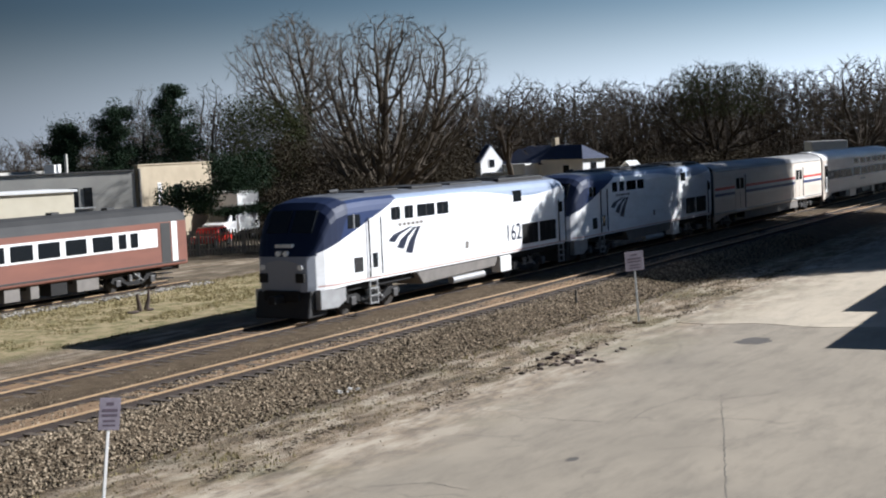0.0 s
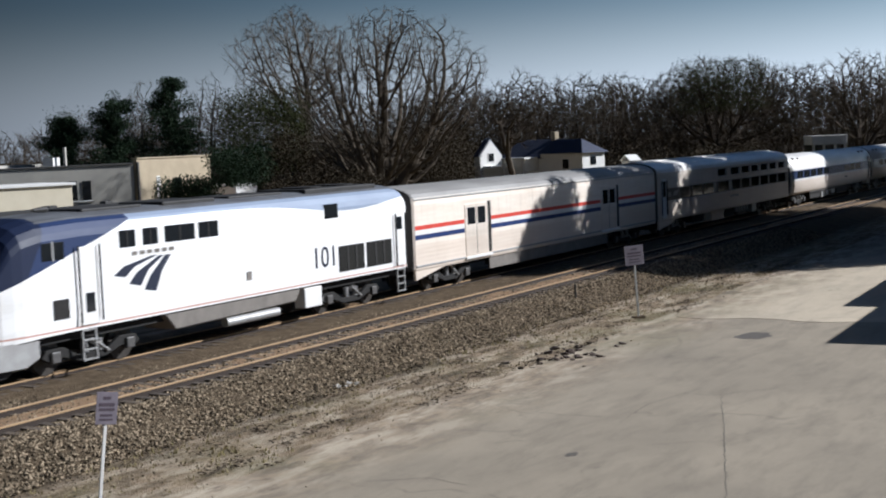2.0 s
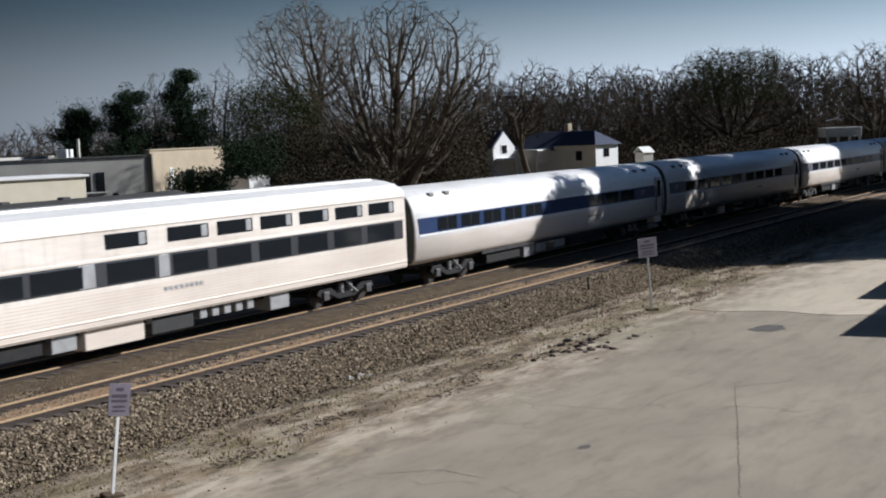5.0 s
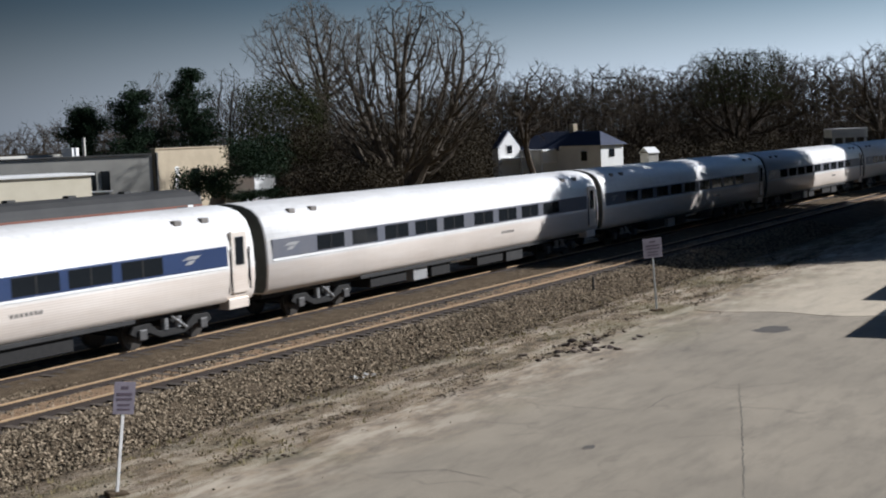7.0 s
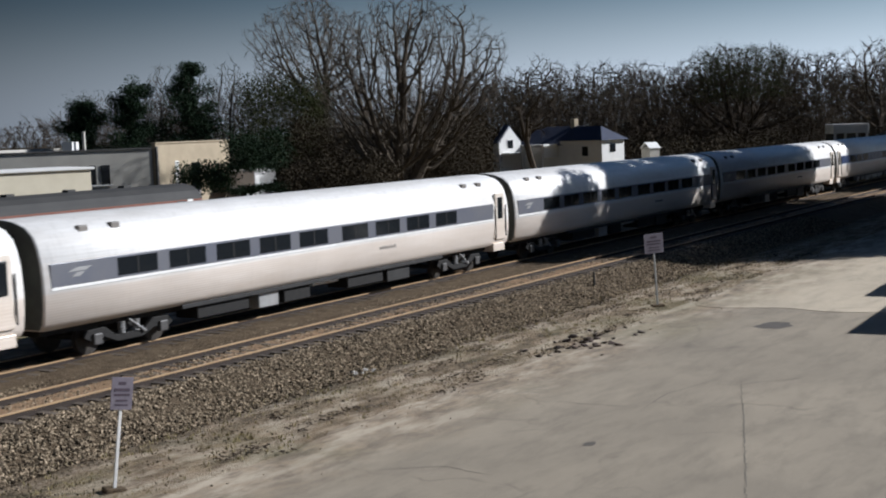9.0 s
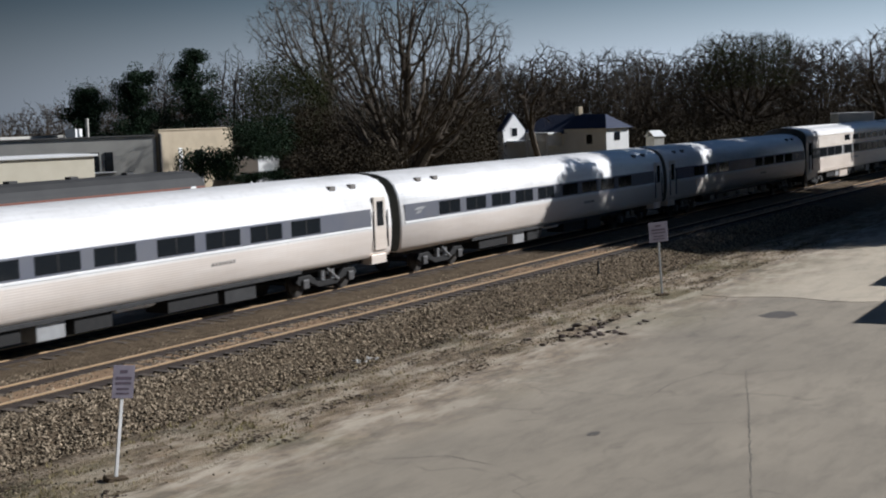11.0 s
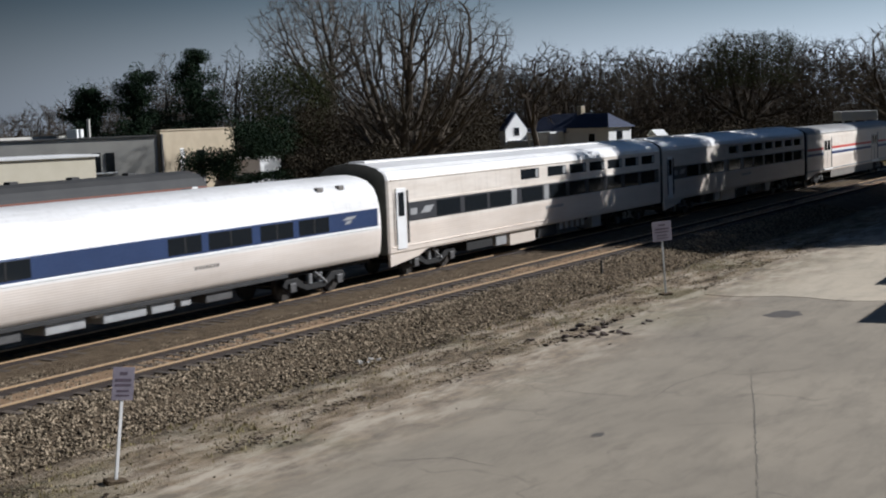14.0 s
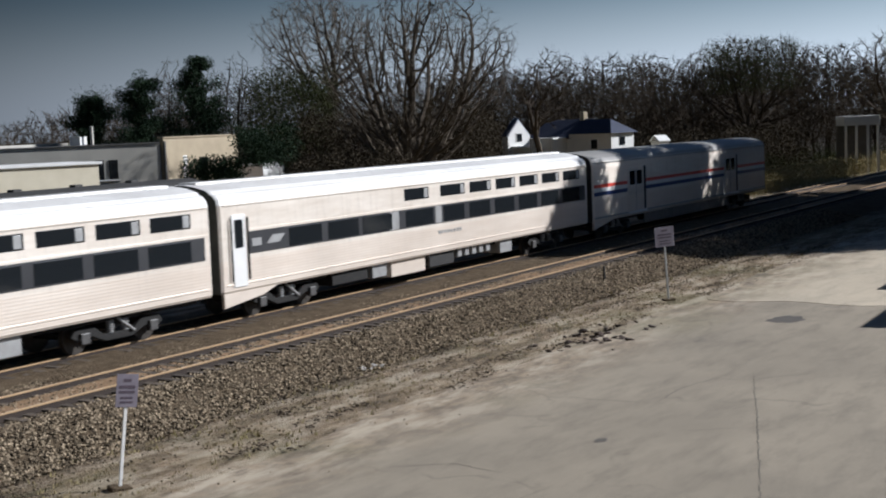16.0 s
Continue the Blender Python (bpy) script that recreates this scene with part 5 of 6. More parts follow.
def warehouse():
    e = thing("warehouse", pose(71.4, 66.6, 0, 0, 0, 12), "flat-roofed warehouse with grey and tan stucco walls", "building")
    wall_box("front_wall", e, 0, 11, -0.15, 0.15, 0, 6.1, M_STUCCO)
    wall_box("coping", e, -0.1, 11.1, -0.25, 0.25, 6.1, 6.2, M_STUCCO)
    wall_box("far_wall", e, 10.7, 11, 0.15, 14.4, 0, 6.0, M_GREYWALL)
    wall_box("back_wall", e, -12.9, 10.7, 14.4, 14.7, 0, 6.0, M_GREYWALL)
    side = wall_box("side_wall", e, -0.3, 0.0, 0, 19.5, 0, 5.75, M_GREYWALL)
    side.matrix_basis = pose(0, 0.2, 0, 0, 0, 42)
    wall_box("side_coping", side, -0.4, 0.08, 0, 19.5, 5.75, 5.85, M_TAR)
    for y in (3.0, 3.95):
        wall_box("window", side, -0.36, -0.28, y, y + 0.6, 3.4, 4.75, M_GLASS)
    wall_box("window_sill", side, -0.45, -0.28, 2.85, 4.7, 3.28, 3.38, M_CLAP)
    bm = bmesh.new()
    lo = [bm.verts.new((x, y, 5.4)) for x, y in ((0.1, 0.15), (10.7, 0.15), (10.7, 14.4), (-12.8, 14.4))]
    f = bm.faces.new(lo)
    r = bmesh.ops.extrude_face_region(bm, geom=[f])
    bmesh.ops.translate(bm, verts=[v for v in r["geom"] if isinstance(v, bmesh.types.BMVert)], vec=(0, 0, 0.15))
    bmesh.ops.recalc_face_normals(bm, faces=bm.faces[:])
    part("roof", bm, M_TAR, e)
    wall_box("downpipe", e, -0.12, 0.08, -0.32, -0.16, 0, 5.9, M_TAR)
    wall_box("doorway", e, 5.0, 6.2, -0.2, -0.14, 0, 4.6, M_GLASS)
    wall_box("pale_panel", e, 2.6, 3.1, -0.2, -0.14, 2.6, 4.8, M_CLAP)
    wall_box("roof_unit", e, 3.8, 4.7, 9.3, 10.2, 5.55, 6.45, M_CLAP)
    wall_box("vent_pipe", e, 4.4, 4.6, 8.6, 8.8, 5.55, 7.2, M_GREYWALL)
    return e


warehouse()


def shed():
    e = thing("long_shed", pose(50, 63.6, 0, 0, 0, -22), "long low cream metal shed", "building")
    wall_box("front_wall", e, -8, 9.5, -0.1, 0.1, 0, 4.75, M_CREAM)
    wall_box("end_wall", e, 9.3, 9.5, 0.1, 5, 0, 4.75, M_CREAM)
    wall_box("other_end_wall", e, -8, -7.8, 0.1, 5, 0, 4.75, M_CREAM)
    wall_box("back_wall", e, -7.8, 9.3, 4.8, 5, 0, 4.75, M_CREAM)
    wall_box("roof", e, -8.2, 9.7, -0.25, 5.2, 4.75, 4.9, M_CLAP)
    for k in range(4):
        d = wall_box("bay_door", e, -6 + 4 * k, -3.4 + 4 * k, -0.16, -0.09, 0, 3.4, M_GREYWALL)
    return e


shed()


def gable_roof(x0, x1, y0, y1, z, h, over=0.35, thick=0.14, along="x"):
    """A pitched roof over a rectangle, ridge along x or y."""
    bm = bmesh.new()
    if along == "x":
        ym = (y0 + y1) / 2
        prof = [(y0 - over, z - 0.1), (ym, z + h), (y1 + over, z - 0.1), (y1 + over, z - 0.1 + thick), (ym, z + h + thick), (y0 - over, z - 0.1 + thick)]
        ra = [bm.verts.new((x0 - over, y, q)) for y, q in prof]
        rb = [bm.verts.new((x1 + over, y, q)) for y, q in prof]
    else:
        xm = (x0 + x1) / 2
        prof = [(x0 - over, z - 0.1), (xm, z + h), (x1 + over, z - 0.1), (x1 + over, z - 0.1 + thick), (xm, z + h + thick), (x0 - over, z - 0.1 + thick)]
        ra = [bm.verts.new((x, y0 - over, q)) for x, q in prof]
        rb = [bm.verts.new((x, y1 + over, q)) for x, q in prof]
    for i in range(6):
        j = (i + 1) % 6
        bm.faces.new((ra[i], ra[j], rb[j], rb[i]))
    for r in (ra, rb):
        bm.faces.new((r[0], r[1], r[4], r[5]))
        bm.faces.new((r[1], r[2], r[3], r[4]))
    bmesh.ops.recalc_face_normals(bm, faces=bm.faces[:])
    return bm


def hip_roof(x0, x1, y0, y1, z, h, over=0.4):
    """A hipped roof with its ridge along y."""
    bm = bmesh.new()
    b = [bm.verts.new(p) for p in ((x0 - over, y0 - over, z), (x1 + over, y0 - over, z), (x1 + over, y1 + over, z), (x0 - over, y1 + over, z))]
    d, xm = (x1 - x0) / 2, (x0 + x1) / 2
    r = [bm.verts.new((xm, y0 + d, z + h)), bm.verts.new((xm, y1 - d * 0.3, z + h))]
    bm.faces.new((b[0], b[1], r[0]))
    bm.faces.new((b[1], b[2], r[1], r[0]))
    bm.faces.new((b[2], b[3], r[1]))
    bm.faces.new((b[3], b[0], r[0], r[1]))
    bm.faces.new(b[::-1])
    bmesh.ops.recalc_face_normals(bm, faces=bm.faces[:])
    return bm


def house():
    # local x along the sunlit front, local y away along the shaded side
    e = thing("house", pose(103.6, 46.5, 0, 0, 0, -20), "white clapboard house with blue-grey shingle roof", "house")
    part("main_wall", boxed(0, 2.7, 0, 5.0, 0, 5.0), M_CLAP, e)
    part("main_roof", hip_roof(0, 2.7, 0, 5.0, 5.0, 1.2, 0.3), M_SLATE, e)
    part("window", boxed(1.0, 1.6, -0.06, 0.02, 4.0, 4.65), M_GLASS, e)
    w = part("window", boxed(-0.06, 0.02, 1.6, 2.3, 3.7, 4.5), M_GLASS, e)
    part("window_frame", boxed(-0.04, 0.015, 1.5, 2.4, 3.6, 4.6), M_CLAP, w)
    # middle range with its porch
    part("middle_wall", boxed(0.3, 5.0, 5.0, 10.0, 0, 4.7), M_CLAP, e)
    part("middle_roof", gable_roof(0.3, 5.0, 5.0, 10.0, 4.7, 1.45, 0.3, 0.12, "y"), M_SLATE, e)
    part("porch_wall", boxed(-1.4, 0.3, 5.6, 5.8, 3.6, 4.6), M_CLAP, e)
    part("porch_roof", boxed(-1.6, 0.3, 5.4, 8.4, 4.6, 4.75, 0.02), M_CLAP, e)
    for y in (5.7, 8.2):
        part("porch_post", boxed(-1.5, -1.36, y, y + 0.14, 0, 4.6), M_CLAP, e)
    part("chimney", boxed(2.4, 2.9, 5.6, 6.1, 5.6, 6.9, 0.02), M_STUCCO, e)
    # gable wing
    wing = part("gable_wall", prism([(-2.7, 0), (-2.7, 5.0), (-1.4, 6.4), (-0.1, 5.0), (-0.1, 0)], 9.9, 10.7), M_CLAP, e)
    part("gable_roof", gable_roof(-2.7, -0.1, 10.1, 10.5, 5.05, 1.42, 0.12, 0.10, "y"), M_SLATE, e)
    w = part("window", boxed(-1.7, -1.1, 9.84, 9.92, 4.5, 5.2), M_GLASS, e)
    part("window_frame", boxed(-1.78, -1.02, 9.86, 9.91, 4.42, 5.28), M_CLAP, w)
    part("lean_to", boxed(-2.4, -0.2, 8.9, 9.9, 3.9, 4.1, 0.02), M_CLAP, e)
    return e


house()


def old_coach():
    e = thing("old_coach", pose(28.0, SIDING_Y, SIDING_Z), "faded red heritage coach with white window band, parked on the siding", "train car")
    pts = [(1.45, 0.98), (1.5, 1.05), (1.5, 2.3), (1.5, 3.2), (1.46, 3.36), (1.25, 3.62), (0.85, 3.84), (0.3, 3.95)]
    L = 24.2
    inner = [(w - 0.05, z) for w, z in pts]
    bm = loft([ring(0.2, inner), ring(0.26, pts), ring(12, pts), ring(L - 0.06, pts), ring(L, inner)], False)
    for f in bm.faces:
        f.material_index = 1 if f.calc_center_median().z > 3.24 else 0
    part("body", bm, [M_COACHRED, M_COACHROOF], e)
    for s in (-1, 1):
        part("window_band", boxed(0.8, 22.0, s * 1.5 - 0.012, s * 1.5 + 0.012, 2.0, 2.9, 0.005), M_CLAP, e, "white painted window band")
        part("rub_rail", boxed(0.3, L - 0.2, s * 1.5 - 0.025, s * 1.5 + 0.025, 1.12, 1.2, 0.01), M_COACHROOF, e)
        xs_ = [12.65 - 1.62 * k for k in range(1, 7)] + [12.65, 14.25, 15.9, 17.6]
        for x in xs_:
            w = part("window", boxed(x, x + 1.28, s * 1.515 - 0.012, s * 1.515 + 0.012, 2.10, 2.80, 0.03), M_GLASS, e)
        for x in (19.3, 20.1):
            part("small_window", boxed(x, x + 0.5, s * 1.515 - 0.012, s * 1.515 + 0.012, 2.10, 2.80, 0.03), M_GLASS, e)
        d = part("vestibule_door", boxed(22.25, 22.95, s * 1.5 - 0.015, s * 1.5 + 0.015, 1.15, 3.15, 0.01), M_COACHROOF, e, "dark recessed vestibule door")
        part("corner_post", boxed(23.05, 23.45, s * 1.5 - 0.013, s * 1.5 + 0.013, 1.15, 3.2, 0.005), M_CLAP, e)
        for k in range(3):
            part("step", boxed(22.2, 23.0, *sorted((s * 1.0, s * 1.48)), 0.35 + 0.26 * k, 0.4 + 0.26 * k, 0.01), M_BLACK, e)
    for k in range(6):
        part("roof_vent", boxed(2 + 3.6 * k, 2.5 + 3.6 * k, -0.2, 0.2, 3.9, 4.06, 0.03), M_COACHROOF, e)
    # end platform ladder
    lad = part("end_ladder", boxed(L + 0.05, L + 0.1, -1.3, -1.25, 1.1, 3.6), M_STEELGREY, e)
    part("ladder_rail", boxed(L + 0.05, L + 0.1, -0.9, -0.85, 1.1, 3.6), M_STEELGREY, lad)
    for k in range(7):
        part("rung", boxed(L + 0.05, L + 0.1, -1.3, -0.85, 1.2 + 0.34 * k, 1.24 + 0.34 * k), M_STEELGREY, lad)
    part("diaphragm", boxed(L, L + 0.3, -0.5, 0.5, 1.1, 3.2, 0.03), M_RUBBER, e)
    part("underframe", boxed(0.5, L - 0.3, -1.1, 1.1, 0.75, 1.0), M_BLACK, e)
    for a, b, m in ((12.3, 13.2, M_GREY), (13.8, 14.3, M_GREY), (15.0, 16.0, M_BLACK), (16.6, 18.0, M_GREY), (8.5, 11.5, M_BLACK)):
        part("equipment_box", boxed(a, b, -1.35, -0.6, 0.35, 0.95, 0.02), m, e)
    for x in (3.5, L - 3.6):
        bogie(e, x, 2.4, 0.457, M_BLACK)
    return e


old_coach()


def truck():
    e = thing("parked_truck", pose(81.2, 66.4, 0, 0, 0, 190), "white box truck parked behind the fence under dark boughs", "truck")
    box_ = part("cargo_box", boxed(-2.9, 0.55, -1.1, 1.1, 0.75, 3.85, 0.05), M_CLAP, e)
    for z in (0.78, 3.74):
        part("edge_rail", boxed(-2.92, 0.57, -1.13, -1.1, z, z + 0.09, 0.01), M_STEELGREY, box_)
    part("cab", prism([(0.6, 0.5), (0.6, 2.35), (1.25, 2.35), (1.85, 1.55), (2.6, 1.35), (2.7, 0.5)], -0.98, 0.98, 0.07), M_CLAP, e)
    part("windscreen", prism([(1.30, 2.28), (1.83, 1.58), (1.89, 1.61), (1.36, 2.31)], -0.85, 0.85), M_GLASS, e)
    for s in (-1, 1):
        part("cab_window", boxed(0.75, 1.35, s * 0.985 - 0.01, s * 0.985 + 0.01, 1.55, 2.15, 0.01), M_GLASS, e)
        for x in (-1.9, 1.9):
            w = part("wheel", tube(bmesh.new(), (x, s * 0.75, 0.4), (x, s * 1.0, 0.4), 0.4, sides=18), M_RUBBER, e)
            part("hub", tube(bmesh.new(), (x, s * 0.98, 0.4), (x, s * 1.02, 0.4), 0.2, sides=12), M_STEELGREY, w)
    return e


truck()
M_CARRED = mat("red_car_paint", (0.55, 0.035, 0.02), (0.42, 0.03, 0.02), rough=0.25, coat=0.6)


def car():
    e = thing("parked_car", pose(75.6, 63.6, 0, 0, 0, 200), "red sedan parked behind the fence", "car")
    part("body", prism([(-2.2, 0.35), (-2.25, 0.85), (-1.5, 0.95), (-0.9, 1.42), (0.5, 1.42), (1.1, 0.95), (2.1, 0.82), (2.2, 0.35)], -0.88, 0.88, 0.07), M_CARRED, e)
    for s in (-1, 1):
        part("side_window", prism([(-1.2, 0.98), (-0.8, 1.34), (0.42, 1.34), (0.85, 0.98)], s * 0.885 - 0.01, s * 0.885 + 0.01), M_GLASS, e)
        for x in (-1.4, 1.4):
            w = part("wheel", tube(bmesh.new(), (x, s * 0.7, 0.32), (x, s * 0.9, 0.32), 0.32, sides=18), M_RUBBER, e)
            part("rim", tube(bmesh.new(), (x, s * 0.89, 0.32), (x, s * 0.91, 0.32), 0.2, sides=12), M_STEELGREY, w)
    return e


car()


M_FENCE = mat("weathered_fence_wood", (0.30, 0.27, 0.22), (0.18, 0.16, 0.13), rough=0.9, vary=0.3)


def fence():
    e = thing("picket_fence", pose(66.0, 60.6, 0, 0, 0, -50), "weathered grey picket fence behind the siding", "fence")
    for k in range(7):
        part("post", boxed(1.5 * k - 0.05, 1.5 * k + 0.05, -0.05, 0.05, 0, 1.6, 0.01), M_FENCE, e)
    for z in (0.4, 1.35):
        part("rail", boxed(0, 9.05, 0.05, 0.09, z, z + 0.09), M_FENCE, e)
    first = None
    for k in range(45):
        m = pose(0.2 * k, 0, 0)
        if first is None:
            first = part("picket", boxed(0.03, 0.13, -0.07, -0.05, 0.1, 1.7), M_FENCE, e)
        else:
            again(first, "picket", e, m)
    return e


fence()


def billboard():
    e = thing("distant_shed", pose(130.5, 34.3, 0, 0, 0, -60), "small pale flat-roofed canopy beside the far tracks", "shelter")
    part("roof", boxed(0, 3.4, 0, 3.0, 4.6, 5.5, 0.03), M_CLAP, e)
    for x in (0.1, 1.1, 2.2, 3.15):
        part("post", boxed(x, x + 0.2, 0.1, 0.3, 0, 4.6), M_CLAP, e)
    # Dark sheet added at the back for the shade under the open roof.
    part("back_wall", boxed(0, 3.4, 2.8, 3.0, 0, 4.6), M_TAR, e)
    return e


billboard()


def small_shed():
    e = thing("garden_shed", pose(112.6, 45.9, 0, 0, 0, -30), "small pale gabled shed beyond the tracks", "shed")
    part("wall", boxed(0, 1.1, 0, 1.2, 0, 4.05), M_GREYWALL, e)
    part("roof", gable_roof(0, 1.1, 0, 1.2, 4.1, 0.4, 0.1, 0.07, "x"), M_CLAP, e)
    return e


small_shed()


def marker(x, y):
    e = thing("marker_post", pose(x, y, 0), "short dark steel marker post in the ballast", "post")
    part("post", boxed(-0.04, 0.04, -0.03, 0.03, -0.1, 0.75, 0.01), M_BLACK, e)
    part("foot", boxed(-0.18, 0.18, -0.12, 0.12, -0.06, 0.06, 0.02), M_PALE, e)
    return e


marker(46.6, 21.4)


def lot_building():
    """The low building past the lot whose roof corner throws the sharp shadow on the asphalt."""
    e = thing("lot_building", pose(44.2, 4.3, 0, 0, 0, 2), "low flat-roofed building at the edge of the lot", "building")
    part("wall", boxed(0.4, 7.8, -14, -0.4, 0, 4.2), M_STUCCO, e)
    part("roof", boxed(0, 8.2, -14.4, 0, 4.2, 4.5, 0.02), M_TAR, e)
    part("wing_wall", boxed(8.3, 24, -14, 0.8, 0, 4.2), M_STUCCO, e)
    part("wing_roof", boxed(8.21, 24.4, -14.4, 1.2, 4.2, 4.5, 0.02), M_TAR, e)
    return e


lot_building()

clump("debris_heap", 35.6, 16.75, 44, 1.1, (0.04, 0.12), M_DEBRIS, "dark rotten wood debris at the lot's edge", "debris", 2)
clump("broken_concrete", 29.1, 20.2, 8, 0.3, (0.05, 0.11), M_PALE, "pale broken concrete pieces in the gravel", "rubble", 3)


def stubs(x, y):
    """Two broken stems left standing, leaning apart, with rotten chips at their foot."""
    e = thing("tree_stump", pose(x, y, 0.02), "two dark broken stems standing up from the grass", "stump")
    r = random.Random(5)
    for ox, lean, h in ((-0.18, -0.12, 0.75), (0.2, 0.22, 0.9)):
        bm = bmesh.new()
        a = Vector((ox, 0, -0.05))
        for k in range(4):
            b = Vector((ox + lean * (k + 1) / 4 + r.uniform(-0.03, 0.03), r.uniform(-0.04, 0.04), h * (k + 1) / 4))
            tube(bm, a, b, 0.12 - 0.02 * k, 0.10 - 0.02 * k, 7)
            a = b
        part("stem", bm, M_DEBRIS, e)
    for k in range(5):
        m = Matrix.Translation((r.uniform(-1.0, 0.5), r.uniform(-0.3, 0.3), 0.03)) @ Matrix.Diagonal((r.uniform(0.15, 0.3), 0.1, 0.06, 1))
        bm = bmesh.new()
        bmesh.ops.create_icosphere(bm, subdivisions=1, radius=1, matrix=m)
        part("chip", bm, M_DEBRIS, e)
    return e


stubs(42.8, 40.0)

def stain(x, y, rx, ry, label, seed):
    """A thin uneven patch of dark oil on the asphalt."""
    r = random.Random(seed)
    out = []
    for k in range(36):
        a = 2 * math.pi * k / 36
        w = 1 + 0.28 * noise.noise(Vector((math.cos(a) * 1.6 + seed, math.sin(a) * 1.6, 0))) + r.uniform(-0.05, 0.05)
        out.append((x + rx * w * math.cos(a), y + ry * w * math.sin(a)))
    return slab("oil_stain", out, 0.02, 0.034, M_OIL, label, "stain")


M_OIL = mat("oil_darkened_asphalt", (0.075, 0.066, 0.056), (0.13, 0.112, 0.09), rough=0.7, scale=3)
stain(40.2, 12.5, 0.75, 0.5, "dark oil stain on the asphalt", 1)
stain(24.15, 11.3, 0.17, 0.12, "small dark pothole in the asphalt", 2)


def seam(points, width, seed):
    """A wandering crack filled with dirt, as a thin raised ribbon."""
    r = random.Random(seed)
    path = []
    for (x0, y0), (x1, y1) in zip(points, points[1:]):
        n = max(3, int(math.hypot(x1 - x0, y1 - y0) / 0.12))
        for k in range(n):
            t = k / n
            path.append((x0 + (x1 - x0) * t + r.gauss(0, 0.012), y0 + (y1 - y0) * t + r.gauss(0, 0.012)))
    left, right = [], []
    for k, (x, y) in enumerate(path):
        px, py = path[max(0, k - 1)]
        qx, qy = path[min(len(path) - 1, k + 1)]
        d = math.hypot(qx - px, qy - py) or 1
        w = width * r.uniform(0.3, 1.0) * min(1, 4 * k / len(path), 4 * (1 - k / len(path)) + 0.1)
        left.append((x - (qy - py) / d * w, y + (qx - px) / d * w, 0.0335))
        right.append((x + (qy - py) / d * w, y - (qx - px) / d * w, 0.0335))
    n = len(path)
    me = bpy.data.meshes.new("crack")
    me.from_pydata(left + right, [], [(k, k + 1, n + k + 1, n + k) for k in range(n - 1)])
    me.materials.append(M_CRACK)
    return tagged(new("crack", me), "dirt-filled crack in the asphalt", "crack", kind="structure")


M_CRACK = mat("crack_dirt", (0.19, 0.165, 0.125), (0.13, 0.112, 0.086), rough=0.95)
for k, line in enumerate((((32.2, 10.9), (27.6, 9.3), (22.3, 7.5), (18.0, 6.1)), ((27.7, 14.0), (27.6, 13.1), (27.7, 11.8)), ((27.4, 11.6), (29.4, 11.7), (31.5, 11.2)),
                          ((24.5, 13.3), (25.0, 12.7)), ((30.9, 11.8), (30.8, 10.7), (32.4, 9.2)), ((20.6, 14.3), (21.5, 13.1), (21.2, 11.7)))):
    seam(line, 0.020, k)


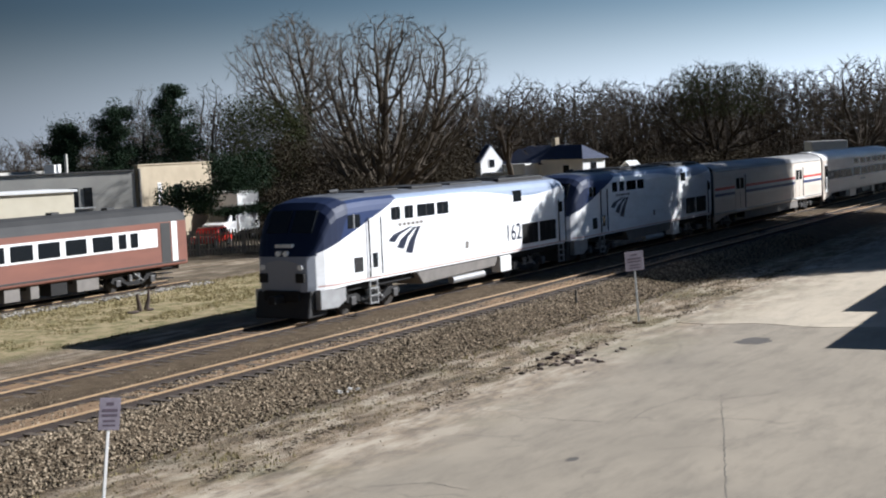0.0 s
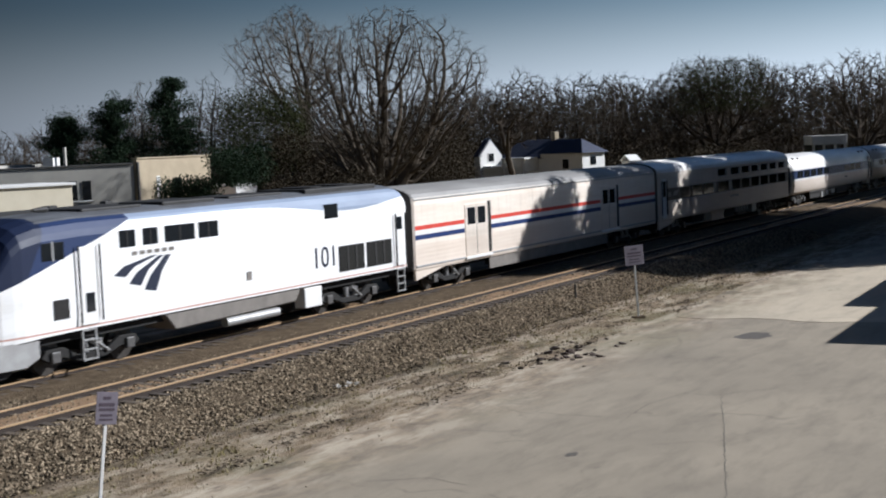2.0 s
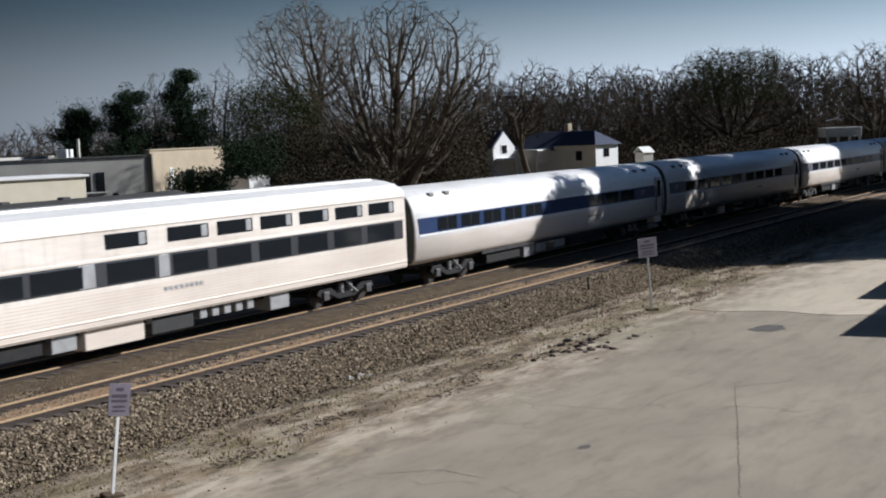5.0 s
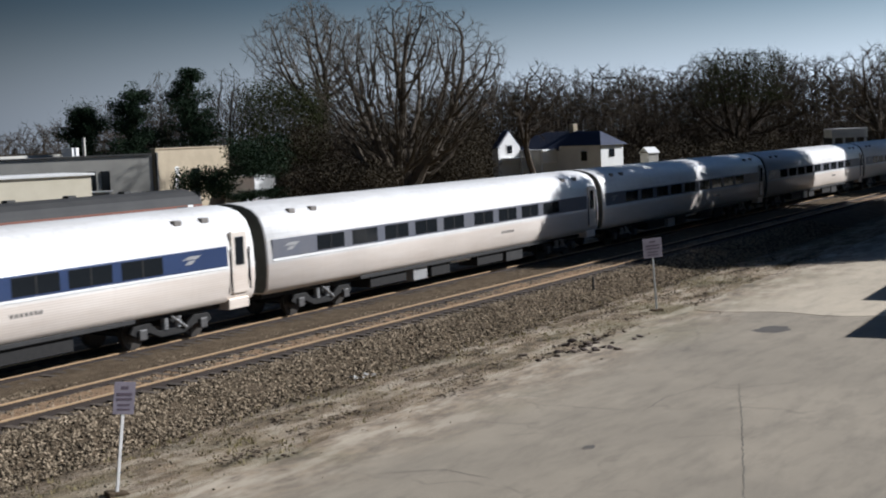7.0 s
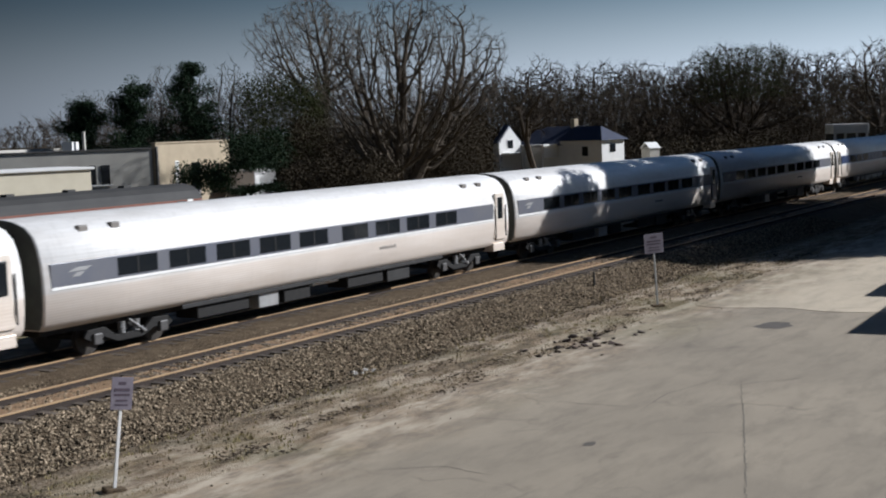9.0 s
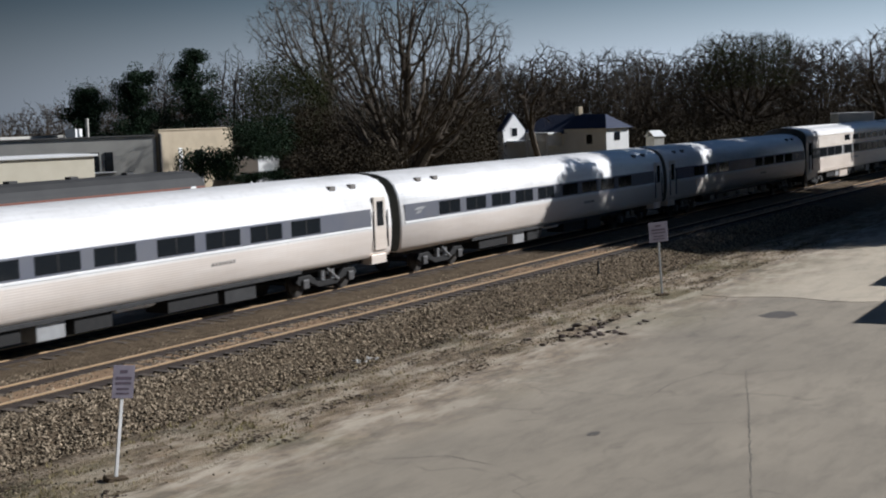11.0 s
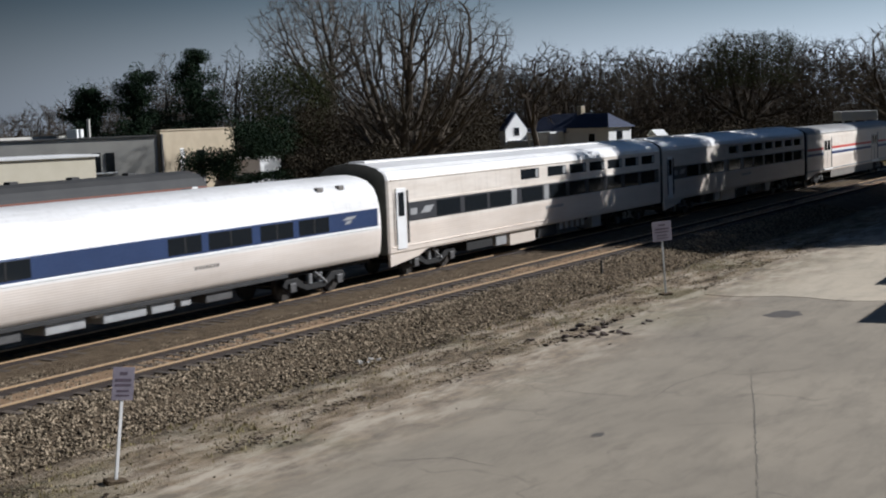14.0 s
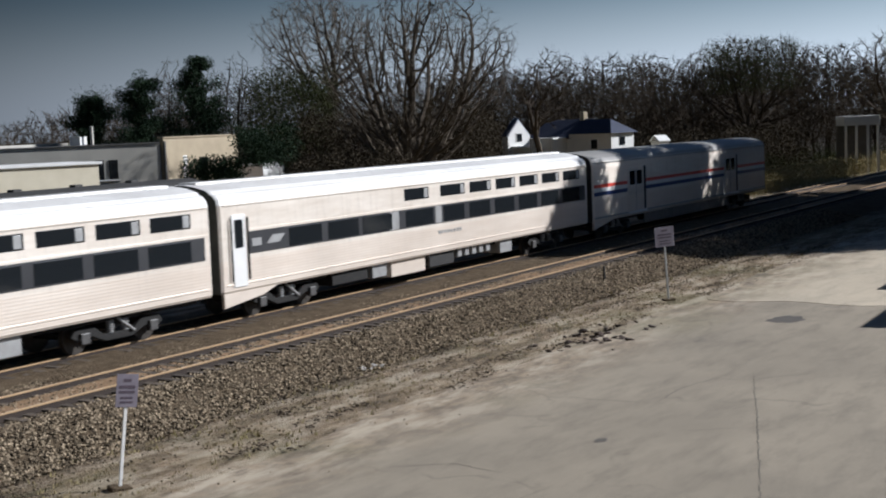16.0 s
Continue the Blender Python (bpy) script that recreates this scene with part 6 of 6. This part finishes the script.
# ---- the train ----
loco(0.0, "162")
loco(21.0, "101")
bag = place_car(baggage(), 42.0)
first_sleeper = place_car(sleeper(), 68.0)
CAFE = ((1.9, 3.4), (3.75, 5.25), (5.6, 7.1), (7.47, 9.0), (9.37, 10.94), (15.98, 17.6), (17.9, 19.5), (19.85, 21.5))
LOUNGE = ((4.15, 5.75), (6.12, 7.79), (8.2, 9.83), (14.81, 16.24), (16.54, 18.54), (18.94, 20.6), (20.9, 22.55))
PLAIN = tuple((2.95 + 2.06 * k + (0.35 if k > 4 else 0), 4.53 + 2.06 * k + (0.35 if k > 4 else 0)) for k in range(9))
place_car(coach(M_BLUEBAND, "rounded stainless cafe coach with blank dark blue centre band", CAFE, mark=22.3,
                boxes=(("equipment_box", 9.6, 10.55, 0.34, 1.0, M_STEELGREY), ("equipment_box", 10.8, 11.75, 0.46, 1.0, M_STEELGREY), ("equipment_box", 12.65, 13.75, 0.5, 1.0, M_STEELGREY),
                       ("equipment_box", 6.2, 9.2, 0.42, 1.0, M_BLACK), ("equipment_box", 14.2, 18.2, 0.42, 1.0, M_BLACK))), 94.0)
plain = place_car(coach(M_BAND, "rounded stainless passenger coach with grey-blue window band", PLAIN), 120.0)
for k in range(1, 4):
    VEHICLES.append((copy_thing(plain, pose(NOSE + 120.0 + 26 * k, TRACK_Y, RAIL_Z)), 120.0 + 26 * k))
place_car(coach(M_BLUEBAND, "rounded stainless lounge coach with dark blue window band and front door", LOUNGE, True, 23.3,
                (("equipment_box", 6.1, 7.4, 0.55, 1.0, M_BLACK), ("equipment_box", 7.4, 8.1, 0.6, 1.0, M_STEELGREY), ("equipment_box", 8.5, 9.6, 0.55, 0.95, M_JOURNAL), ("equipment_box", 10.4, 11.8, 0.55, 1.0, M_STEELGREY),
                 ("equipment_box", 12.45, 14.1, 0.55, 1.0, M_STEELGREY), ("equipment_box", 14.3, 15.25, 0.55, 1.0, M_STEELGREY), ("equipment_box", 15.5, 15.95, 0.6, 1.0, M_STEELGREY), ("equipment_box", 16.6, 17.8, 0.55, 1.0, M_JOURNAL))), 224.0)
for k in range(2):
    VEHICLES.append((copy_thing(first_sleeper, pose(NOSE + 250.0 + 26 * k, TRACK_Y, RAIL_Z)), 250.0 + 26 * k))
VEHICLES.append((copy_thing(bag, pose(NOSE + 302.0, TRACK_Y, RAIL_Z)), 302.0))


def motions():
    """The train runs by at an even speed, and its wheels roll."""
    for e, s0 in VEHICLES:
        walk(e, [(t, pose(NOSE + s0 - SPEED * t, TRACK_Y, RAIL_Z)) for t in (0.0, 8.0, 16.0)])
        for o in e.children_recursive:
            if o.name.split(".")[0] == "wheelset":
                x, _, r = o.location
                turn = math.degrees(SPEED / r) / FPS
                walk(o, [(k / FPS, pose(x, 0, r, 0, -turn * k, 0)) for k in range(0, 481)])


motions()
